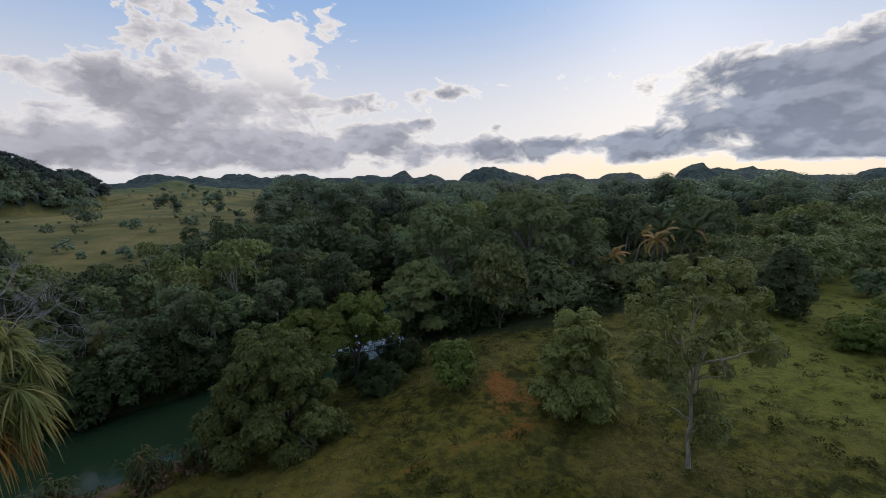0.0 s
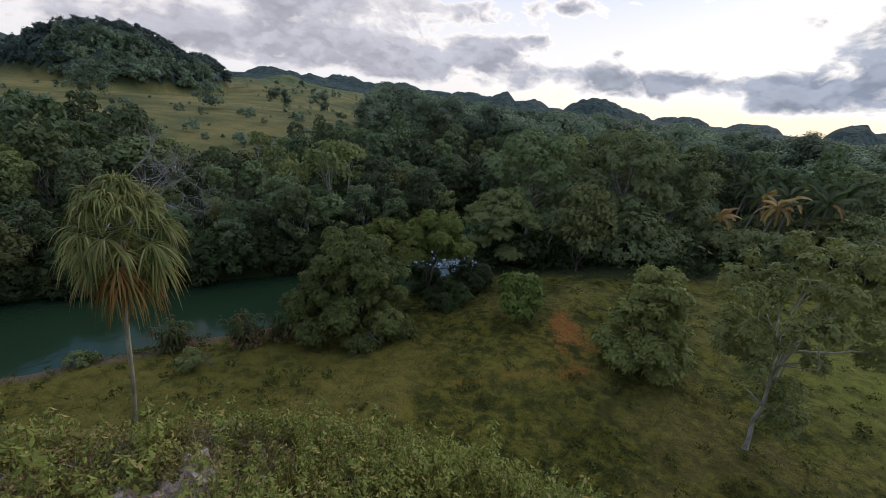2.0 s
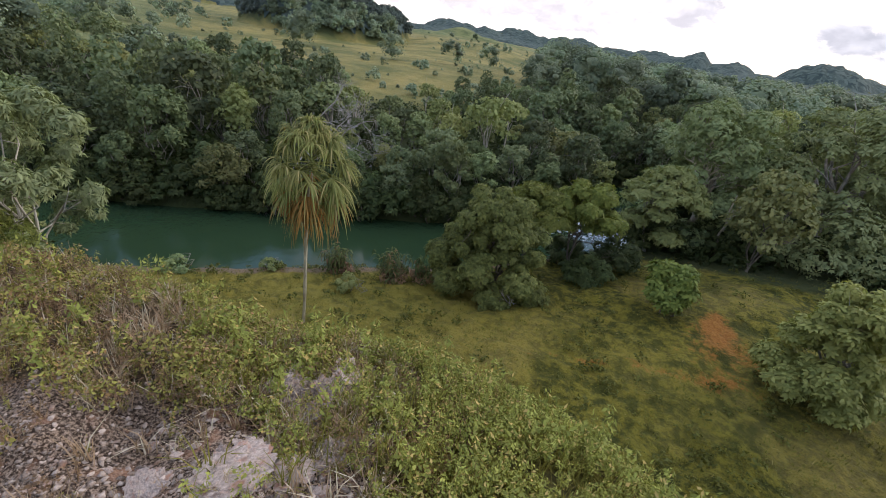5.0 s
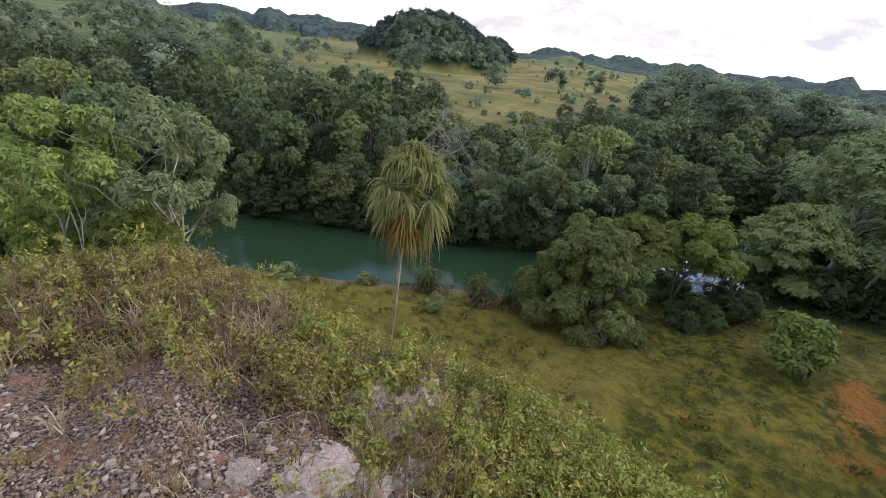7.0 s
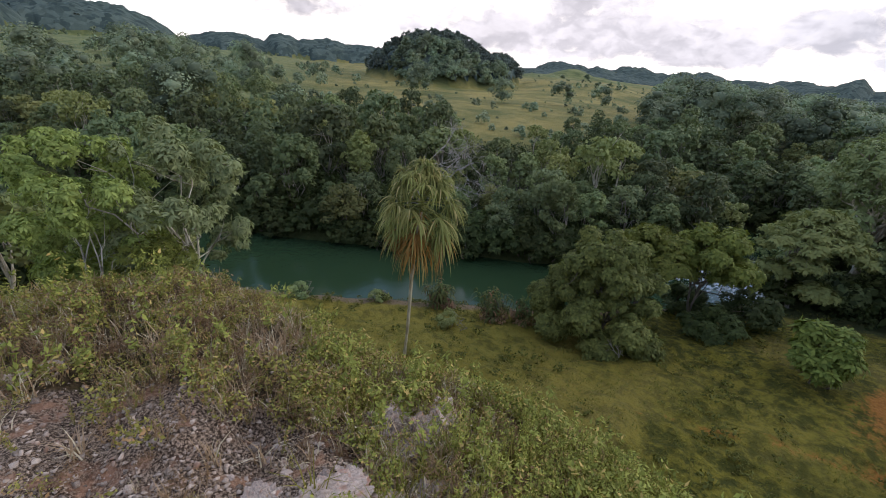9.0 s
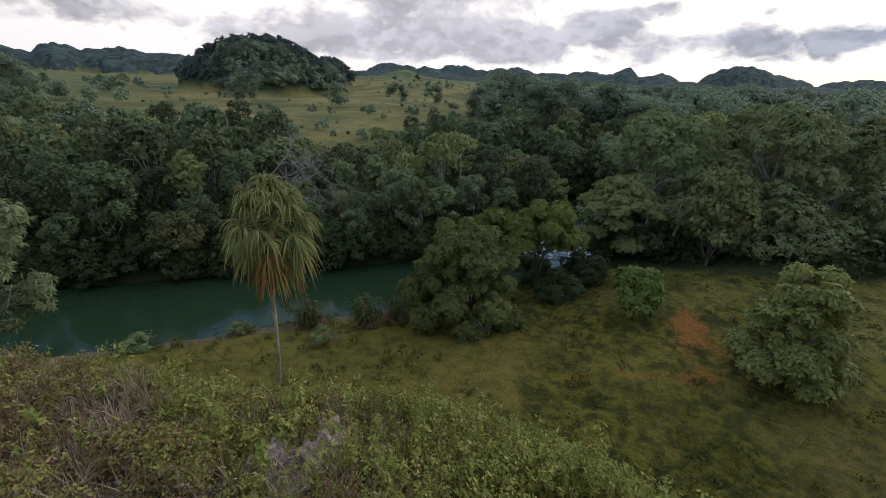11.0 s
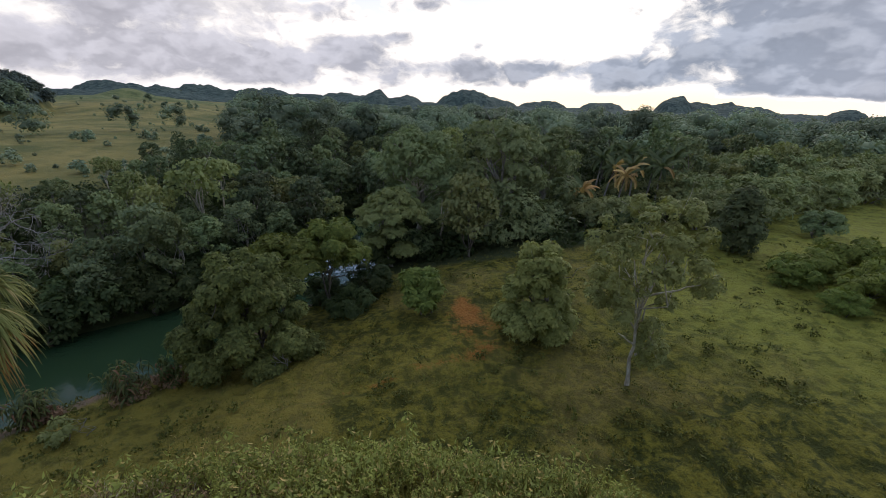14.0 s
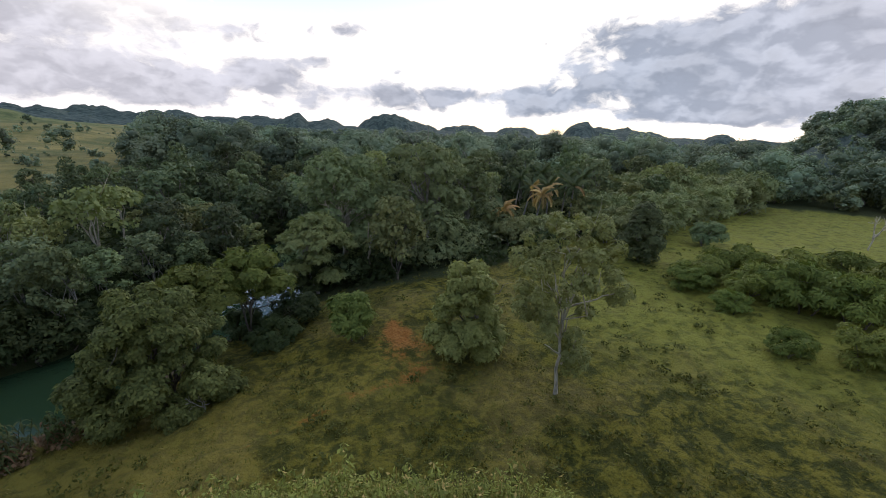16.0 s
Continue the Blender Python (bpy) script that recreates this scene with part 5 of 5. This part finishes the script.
leafy_tree("small_shrub", -26.0, 12.0, 75, "round", 1.0, 1.1, 0.0, 8, 150, 0.22, "mid", "grey", 0.03, "low green shrub at the water's edge", "bush", stems=3, twigs=0, limbs=7)
leafy_tree("small_shrub", -22.2, 16.2, 76, "round", 0.7, 0.8, 0.0, 7, 110, 0.2, "pale", "grey", 0.03, "small grey-green shrub on the bank", "bush", stems=3, twigs=0, limbs=7)


# ---- palms ----


def fan_frond(rng, hub, turn, up, stalk, reach, ribs, mat):
    """A fan leaf in its place on the palm: a stalk, and a fan of narrow strips that hang over in arcs."""
    ahead = np.array([math.cos(turn) * math.cos(up), math.sin(turn) * math.cos(up), math.sin(up)])
    side = np.array([-math.sin(turn), math.cos(turn), 0.0])
    t = np.linspace(0, 1, 5)[:, None]
    line = hub + ahead * stalk * t + np.array([0, 0, -0.16 * stalk]) * t ** 2
    stalk_mesh = mesh_of("stalk", *tube(line, np.linspace(0.03, 0.018, 5), 4), mat)
    pieces = []
    t = np.linspace(0, 1, 7)
    w = np.array([0.010, 0.025, 0.030, 0.028, 0.022, 0.014, 0.003])
    for k in range(ribs):
        a = radians(-105 + 210 * k / (ribs - 1)) + rng.normal() * 0.12
        d = unit(ahead * math.cos(a) + side * math.sin(a) + rng.normal(size=3) * 0.16)
        long = reach * (0.78 + 0.22 * math.cos(a)) * rng.uniform(0.65, 1.12)
        fall = rng.uniform(0.55, 1.35)
        p = line[-1] + d * (long * (t - 0.30 * t ** 2))[:, None] + np.array([0, 0, -1.0]) * (fall * 0.72 * long * t ** 1.9)[:, None]
        along = unit(np.gradient(p, axis=0))
        across = unit(np.cross(along, d + np.array([0.01, 0.02, 0.7])))
        across = np.where(np.isfinite(across), across, side)
        ridge = np.cross(across, along) * 0.5
        v = np.stack([p + across * w[:, None], p + ridge * w[:, None], p - across * w[:, None]], 1).reshape(-1, 3)
        f = np.array([[3 * i + j, 3 * i + j + 1, 3 * i + j + 4, 3 * i + j + 3] for i in range(6) for j in (0, 1)])
        pieces.append((v, f))
    return mesh_of("frond", *joined(pieces), mat), stalk_mesh


def fan_palm(x, y, z, top, lean_x, lean_y, label):
    rng = np.random.RandomState(81)
    root = thing("fan_palm", pose(x, y, z), label, "palm tree")
    t = np.linspace(0, 1, 14)[:, None]
    line = np.concatenate([lean_x * t ** 1.3, lean_y * t ** 1.3, -0.3 + (top + 0.3) * t], 1)
    line[:, 0] += 0.06 * np.sin(t[:, 0] * 7)
    rad = np.linspace(0.075, 0.095, 14) * (1 + 0.06 * np.sin(np.arange(14) * 2.1))
    rad[0] = 0.11
    part("trunk", mesh_of("trunk", *tube(line, rad, 10), BARK["palm"], True), root)
    crown = line[-1]
    count = 70
    for k in range(count):
        u = k / (count - 1)
        up = radians(84 - 150 * u ** 1.05 + rng.normal() * 8)
        turn = radians(k * 137.5 + rng.normal() * 12)
        old = u > 0.88 or (u > 0.74 and k % 2 == 0)
        hub = crown + np.array([0, 0, 1.05 - 1.4 * u])
        me, stalk = fan_frond(rng, hub, turn, up, 1.35 - 0.4 * max(0.0, u - 0.5), 1.45, 30, FAN_DRY if old else FAN_GREEN)
        part("stalk", stalk, part("frond", me, root, "dry orange-brown fan leaf" if old else ""))


fan_palm(-14.63, 12.66, on_land(-14.63, 12.66, 0.05), 8.1, 0.14, 0.48, "slender fan palm with green leaves and dry orange skirt")


def feather_frond(rng, reach, mat, sag):
    """A feather leaf: an arching rib with hanging leaflets on both sides."""
    n = 12
    t = np.linspace(0, 1, n)
    line = np.stack([reach * (t - 0.25 * sag * t ** 2), np.zeros(n), reach * (0.35 * t - (0.25 + 0.55 * sag) * t ** 2)], -1)
    pieces = [tube(line, np.linspace(0.04, 0.012, n), 4)]
    for k in range(2, 30):
        u = k / 30
        p = np.array([np.interp(u, t, line[:, i]) for i in range(3)])
        for side in (-1, 1):
            long = reach * 0.26 * math.sin(math.pi * (0.12 + 0.8 * u)) * rng.uniform(0.8, 1.1)
            d = unit(np.array([0.55, side * 0.8, -0.55 - 0.5 * rng.uniform()]))
            w = np.array([0.08, 0, 0])
            v = np.array([p - w, p + w, p + d * long * 0.55 + w * 0.8, p + d * long + np.array([0, 0, -0.1 * long])])
            pieces.append((v, np.array([[0, 1, 2, 3]])))
    return mesh_of("frond", *joined(pieces), mat)


def coconut_palms():
    rng = np.random.RandomState(83)
    green = [feather_frond(rng, 2.5, COCO_GREEN, s) for s in (0.5, 0.9)]
    brown = [feather_frond(rng, 2.3, FAN_BROWN, s) for s in (0.9, 1.3)]
    for az, far, tall, dry in ((-25.6, 60, 5.6, 0.9), (-21.4, 57, 3.9, 0.75), (-23.9, 64, 6.0, 0.35), (-27.0, 63, 6.3, 0.45), (-28.8, 66, 6.9, 0.0),
                               (-29.8, 63, 6.5, 0.05), (-22.8, 68, 6.8, 0.0), (-26.3, 70, 7.2, 0.1), (-31.0, 70, 6.9, 0.0)):
        x, y = -far * math.sin(radians(az)), far * math.cos(radians(az))
        label = "coconut palm with yellowed dying fronds" if dry > 0.3 else "green coconut palm behind the pasture trees"
        root = thing("coconut_palm", pose(x, y, on_land(x, y, 0.1)), label, "palm tree", "coconut palms")
        t = np.linspace(0, 1, 8)[:, None]
        line = np.concatenate([rng.normal() * 0.45 * t ** 1.6, rng.normal() * 0.3 * t ** 1.6, tall * t], 1)
        part("trunk", mesh_of("trunk", *tube(line, np.linspace(0.15, 0.09, 8), 6), BARK["grey"], True), root)
        for k in range(18):
            u = k / 17
            me = (brown if rng.uniform() < dry else green)[int(u > 0.5)]
            at = pose(*line[-1], 0, 0, k * 137.5) @ pose(0, 0, 0, 0, -(68 - 100 * u), 0)
            part("frond", me, root, "", at)


coconut_palms()


# ---- bare and pale trees ----


def bare_tree(name, x, y, seed, height, thick, levels, bark, label, spread=0.55):
    rng = np.random.RandomState(seed)
    pieces = []

    def grow(p, d, long, w, level):
        q = p + d * long
        pieces.append(tube(bent(rng, p, q, 4, 0.06), np.linspace(w, w * 0.65, 4), 5 if level > 1 else 3))
        if level == 0:
            return
        for _ in range(3 if level > 1 else 4):
            grow(p + (q - p) * rng.uniform(0.6, 1.0), unit(d + rng.normal(size=3) * spread + np.array([0, 0, 0.12])), long * rng.uniform(0.6, 0.85), w * 0.66, level - 1)

    root = thing(name, pose(x, y, on_land(x, y, 0.1)), label, "tree")
    grow(np.array([0, 0, -0.2]), unit(np.array([0.05, 0.0, 1.0])), height * 0.42, thick, levels)
    part("trunk", mesh_of("trunk", *joined(pieces[:1]), BARK[bark], True), root)
    part("crown", mesh_of("crown", *joined(pieces[1:]), BARK[bark], True), root)


bare_tree("bare_tree", -33.2, 28.4, 91, 11.4, 0.11, 6, "dead", "leafless tree with fine grey twigs across the river", 0.85)
bare_tree("bare_tree", 66.0, 40.0, 92, 6.0, 0.12, 3, "pale", "small leaning tree with bare pale branches", 0.5)
bare_tree("dead_branch", -7.1, 22.0, 93, 1.6, 0.04, 3, "dead", "small dead pale branch lying below the bushy tree", 0.9)
bare_tree("bare_sapling", 2.75, 44.3, 94, 8.5, 0.14, 1, "pale", "slim pale trunk at the edge of the wood", 0.10)

# ---- the stony bank underfoot, its weeds and the pasture's grass ----


def weed(seed, tall, stems, leaves, size, aspect=0.4, droop=0.4, lean=0.35):
    """A leafy weed: thin stems with leaves along them."""
    rng = np.random.RandomState(seed)
    pieces, pos, nrm = [], [], []
    for k in range(stems):
        a = rng.uniform(0, 6.28)
        tip = np.array([math.cos(a) * lean * tall * rng.uniform(0.3, 1), math.sin(a) * lean * tall * rng.uniform(0.3, 1), tall * rng.uniform(0.6, 1.05)])
        line = bent(rng, (0, 0, -0.02), tip, 4, 0.06)
        pieces.append(tube(line, np.linspace(0.007, 0.003, 4), 3))
        t = rng.uniform(0.2, 1.0, leaves // stems)
        p = np.stack([np.interp(t, np.linspace(0, 1, 4), line[:, i]) for i in range(3)], -1)
        out = unit(rng.normal(size=p.shape) * np.array([1, 1, 0.3]))
        pos.append(p + out * size * 0.55)
        nrm.append(unit(out * 0.35 + np.array([0, 0, 0.9]) + 0.35 * rng.normal(size=p.shape)))
    pos, nrm = np.concatenate(pos), np.concatenate(nrm)
    pieces.append(leaf_cards(rng, pos, nrm, size * rng.uniform(0.6, 1.3, len(pos)), aspect, 0.12, droop))
    return joined(pieces)


def strewn(name, protos, spots, mat, label, category, rng, tall=(0.7, 1.25), sink=0.02):
    """Many small plants or stones of a few shapes as one object: uncountable."""
    vs, fs, n = [], [], 0
    pick = rng.randint(0, len(protos), len(spots))
    for k, (v, f) in enumerate(protos):
        here = spots[pick == k]
        m = len(here)
        if not m:
            continue
        a = rng.uniform(0, 2 * np.pi, m)[:, None]
        s = here[:, 2][:, None]
        x = (v[None, :, 0] * np.cos(a) - v[None, :, 1] * np.sin(a)) * s + here[:, 0][:, None]
        y = (v[None, :, 0] * np.sin(a) + v[None, :, 1] * np.cos(a)) * s + here[:, 1][:, None]
        z = v[None, :, 2] * s * rng.uniform(*tall, (m, 1)) + (land(here[:, 0], here[:, 1]) - sink)[:, None]
        vs.append(np.stack([x, y, z], -1).reshape(-1, 3))
        fs.append((f[None] + (np.arange(m) * len(v))[:, None, None]).reshape(-1, f.shape[1]) + n)
        n += m * len(v)
    ob = new(name, mesh_of(name, np.concatenate(vs), np.concatenate(fs), mat))
    return tagged(ob, label, category, kind="stuff")


def sector(rng, n, az0, az1, r0, r1, power=1.0):
    az, u = rng.uniform(az0, az1, n), rng.uniform(0, 1, n) ** power
    r = r0 + (r1 - r0) * u
    return -r * np.sin(np.radians(az)), r * np.cos(np.radians(az)), az, r


def with_size(x, y, keep, rng, lo, hi):
    x, y = x[keep], y[keep]
    return np.stack([x, y, rng.uniform(lo, hi, len(x))], -1)


def bank_plants():
    rng = np.random.RandomState(21)
    broad = [weed(100 + k, 0.66, 4, 60, 0.066, 0.34) for k in range(4)]
    fine = [weed(110 + k, 0.58, 4, 48, 0.056, 0.42, 0.25) for k in range(4)]
    dry = [weed(120 + k, 0.60, 5, 30, 0.055, 0.4, 0.2, 0.5) for k in range(3)]
    tuft = [blades(np.random.RandomState(130 + k), 18, 0.16, 0.42, 0.016, 0.9, 2) for k in range(3)]
    big = [weed(140 + k, 0.85, 3, 48, 0.105, 0.36, 0.5) for k in range(2)]

    def spread(n, az0, az1, lo, hi, near=3.8, thin=None, past=3.5):
        """Spots between the terrace's stones and the foot of its bank."""
        az, u = rng.uniform(az0, az1, n), rng.uniform(0, 1, n)
        edge = brow(az)[0] + past
        r = np.sqrt(near ** 2 + (edge ** 2 - near ** 2) * u)
        x, y = -r * np.sin(np.radians(az)), r * np.cos(np.radians(az))
        stony = (az > 34) & (r < np.interp(az, [34, 45, 60, 75, 100], [4.2, 5.0, 5.7, 7.0, 9.2]) * (1 + 0.14 * ripple(x, y, 2.1)))
        keep = ~stony | (rng.uniform(size=n) < 0.10)
        if thin is not None:
            keep &= thin(x, y)
        return with_size(x, y, keep, rng, lo, hi)

    mound = []
    for k in range(5):
        g = np.random.RandomState(180 + k)
        c, q = crown_lobes(g, 0.34, 0.02, 0.46, 11, "round")
        mound.append(crown_mesh(g, c, q, 150, 0.054, 0.8, 0.5, 0.25, 0.3))

    def off_soil(x, y):
        az, r = heading(x, y), np.hypot(x, y)
        return (np.hypot((x + 8.0) / 1.0, (y - 3.3) / 0.7) > 0.9) & ~((az > 39.5) & (az < 59) & (r > 4.4) & (r < np.where(az < 52, 6.9, 5.7)) & (np.modf(np.abs(x * 37.7))[0] > 0.2))

    strewn("olive_mounds", mound, spread(560, 40, 104, 0.6, 1.5, 4.4, off_soil), WEED_OLIVE, "bushy olive-brown weeds crowding the stony terrace", "weeds", rng)
    strewn("brown_mounds", mound, spread(520, 38, 104, 0.5, 1.1, 4.4, off_soil), WEED_RUST, "withered reddish-brown bushy weeds", "weeds", rng)
    strewn("green_mounds", mound, spread(640, -68, 62, 0.5, 1.7, 3.8, off_soil), WEED_GREEN, "bushy fresh green weeds along the terrace edge", "weeds", rng)
    strewn("green_weeds", broad, spread(1500, -68, 62, 0.6, 1.3, 3.8, off_soil), WEED_GREEN, "fresh green leafy weeds on the bank", "weeds", rng)
    strewn("olive_weeds", fine, spread(1500, 30, 104, 0.5, 1.1, 4.0, off_soil), WEED_OLIVE, "olive and yellowing weeds on the stony terrace", "weeds", rng)
    strewn("dry_weeds", dry, spread(800, 30, 104, 0.45, 1.0, 4.0, off_soil), WEED_DRY, "dry brown weed stems on the stony terrace", "weeds", rng)
    strewn("rusty_weeds", dry, np.concatenate([spread(420, 45, 104, 0.5, 1.0), spread(260, 12, 45, 0.5, 1.0, 4.0)]), WEED_RUST, "rust-red withered weeds among the green", "weeds", rng)
    strewn("bank_grass", tuft, spread(1300, -68, 64, 0.7, 1.7), GRASS, "long arching grass tufts on the bank", "grass", rng)
    strewn("dry_grass", tuft, spread(1000, 30, 100, 0.8, 1.6, 4.0), WEED_DRY, "straw-coloured dry grass tufts among stones", "grass", rng)
    strewn("tall_weeds", big, spread(380, -68, 100, 0.8, 1.5, 5.5), WEED_GREEN, "tall broad-leaved weeds on the terrace edge", "weeds", rng)


def pasture_plants():
    rng = np.random.RandomState(22)
    tuft = [blades(np.random.RandomState(150 + k), 7, 0.5, 0.24, 0.05, 1.3, 1) for k in range(4)]
    n = 26000
    x, y, az, r = sector(rng, n, -64, 84, 12.5, 58, 1.15)
    gap, side = river_gap(x, y)
    open_land = (gap > 0.5) & (side > 0) & ~wood_cover(x, y)
    soil = np.hypot((x - 4.0) / 1.9, (y - 26.6) / 2.4) < 1
    keep = open_land & ~(soil & (rng.uniform(size=n) < 0.85)) & (ripple(x, y, 3.0, 12) + rng.normal(size=n) * 0.7 > -0.4)
    strewn("pasture_grass", tuft, with_size(x, y, keep, rng, 0.35, 0.95), GRASS, "grazed yellow-green pasture grass in low tussocks", "grass", rng, (0.5, 1.3))
    clump = []
    for k in range(4):
        g = np.random.RandomState(160 + k)
        c, q = crown_lobes(g, 0.5, 0.0, 0.45, 5, "round")
        clump.append(crown_mesh(g, c, q, 24, 0.20, 0.5, 0.5, 0.3))
    n = 5200
    x, y, az, r = sector(rng, n, -64, 80, 12.5, 60, 1.0)
    gap, side = river_gap(x, y)
    keep = (gap > 0.3) & (side > 0) & ~wood_cover(x, y) & ((ripple(x, y, 9.0, 12) + rng.normal(size=n) * 0.7 > 0.40) | (gap < 1.6))
    strewn("pasture_weeds", clump, with_size(x, y, keep, rng, 0.22, 1.05), TUSSOCK, "low dark green weed clumps dotted over the pasture", "weeds", rng)


def stone_shape(seed, flat=0.7):
    """An angular broken stone: the hull of a few points."""
    g = np.random.RandomState(seed)
    p = unit(g.normal(size=(9, 3))) * g.uniform(0.7, 1.2, (9, 1)) * np.array([1.3, 0.95, flat])
    bm = bmesh.new()
    for q in p:
        bm.verts.new(q)
    bmesh.ops.convex_hull(bm, input=bm.verts[:])
    bmesh.ops.delete(bm, geom=[q for q in bm.verts if not q.link_faces], context="VERTS")
    bm.verts.index_update()
    v = np.array([tuple(q.co) for q in bm.verts])
    f = np.array([[w.index for w in t.verts] for t in bm.faces])
    bm.free()
    return v, f


def boulder(x, y, size, seed, label, sink=0.25, turn=0.0, flat=0.75, fine=4):
    """A weathered limestone block with broken faces."""
    g = np.random.RandomState(seed)
    bm = bmesh.new()
    bmesh.ops.create_icosphere(bm, subdivisions=fine, radius=1.0)
    cuts = [(Vector(unit(g.normal(size=3))), g.uniform(0.5, 0.85)) for _ in range(14)]
    for v in bm.verts:
        p = v.co.copy()
        for nrm, d in cuts:
            over = p.dot(nrm) - d
            if over > 0:
                p -= nrm * over * 0.9
        p *= 1 + 0.30 * noise.noise(p * 2.6 + Vector((seed, 0, 0))) + 0.22 * noise.noise(p * 5.0) + 0.12 * noise.noise(p * 11.0) + 0.035 * noise.noise(p * 27.0)
        v.co = p
    me = bpy.data.meshes.new("boulder")
    bm.to_mesh(me)
    bm.free()
    me.materials.append(LIMESTONE)
    ob = new("boulder", me)
    ob.scale = (size, size * 0.8, size * flat)
    m = pose(x, y, on_land(x, y, 0) + size * flat * (0.8 - 2 * sink) * 0.5, 0, 0, turn)
    ob.matrix_basis = m @ Matrix.Diagonal((size, size * 0.8, size * flat, 1))
    return tagged(ob, label, "rock")


def gravel():
    rng = np.random.RandomState(23)
    shapes = [stone_shape(170 + k, 0.55 + 0.08 * (k % 4)) for k in range(8)]
    meshes = [mesh_of("stone", v, f, PEBBLE) for v, f in shapes]
    floor = bpy.data.objects["ground"]
    x, y, az, r = sector(rng, 9500, 32, 108, 3.4, 11.0, 0.9)
    reach = np.interp(az, [34, 45, 60, 75, 100], [5.2, 5.8, 6.6, 7.8, 10.0])
    keep = (r < reach * rng.uniform(0.6, 1.15, len(r)))
    x, y, r = x[keep], y[keep], r[keep]
    z = land(x, y)
    for k in range(280):
        s = rng.uniform(0.025, 0.075) * (1.0 if k % 9 else 1.7)
        part("stone", meshes[k % 8], floor, "", pose(x[k], y[k], z[k] + s * 0.2, rng.normal() * 15, rng.normal() * 15, rng.uniform(0, 360)) @ Matrix.Scale(s, 4))
    rest = np.stack([x[280:], y[280:], 0.014 + 0.055 * rng.uniform(0, 1, len(x) - 280) ** 2.5], -1)
    strewn("gravel", shapes, rest, PEBBLE, "loose grey and pinkish gravel on the bank", "gravel", rng, (0.8, 1.2), sink=0.0)


def rubble(rng, az, r, spread, count, lo, hi):
    """Broken rocks heaped at one place of the terrace."""
    for k in range(count):
        a, q = az + rng.normal() * spread, r + rng.normal() * spread * 0.075
        ob = boulder(-q * math.sin(radians(a)), q * math.cos(radians(a)), rng.uniform(lo, hi), 300 + int(rng.randint(400)),
                     "weathered pinkish-grey limestone rock on the stony terrace", rng.uniform(0.1, 0.35), rng.uniform(0, 360), rng.uniform(0.45, 0.8), 3)
        ob["group"] = "rubble on the terrace"


heaps = np.random.RandomState(24)
for place in ((48.5, 6.4, 1.4, 9, 0.10, 0.22), (41.0, 6.8, 1.8, 9, 0.10, 0.22), (54.0, 4.5, 4.0, 16, 0.06, 0.16), (44.0, 4.6, 3.0, 12, 0.06, 0.16),
              (93.0, 9.6, 1.5, 3, 0.15, 0.34), (66.0, 5.4, 3.0, 7, 0.06, 0.14)):
    rubble(heaps, *place)
for x, y, size, seed, flat in ((-4.75, 4.15, 0.55, 401, 0.7), (-4.95, 4.55, 0.50, 402, 0.75), (-4.4, 5.25, 0.50, 403, 0.75), (-4.7, 5.0, 0.36, 404, 0.6), (-3.4, 3.05, 0.50, 405, 0.3),
                              (-3.75, 2.45, 0.50, 406, 0.3), (-3.1, 3.65, 0.42, 407, 0.35), (-4.45, 1.75, 0.36, 408, 0.3), (-4.0, 2.9, 0.34, 409, 0.35), (-4.3, 4.6, 0.55, 411, 0.6), (-4.1, 4.1, 0.45, 412, 0.5)):
    boulder(x, y, size, seed, "crusted pale pinkish limestone outcrop bedded in the terrace", 0.2, seed * 37.0, flat, 5)
bank_plants()
pasture_plants()
gravel()
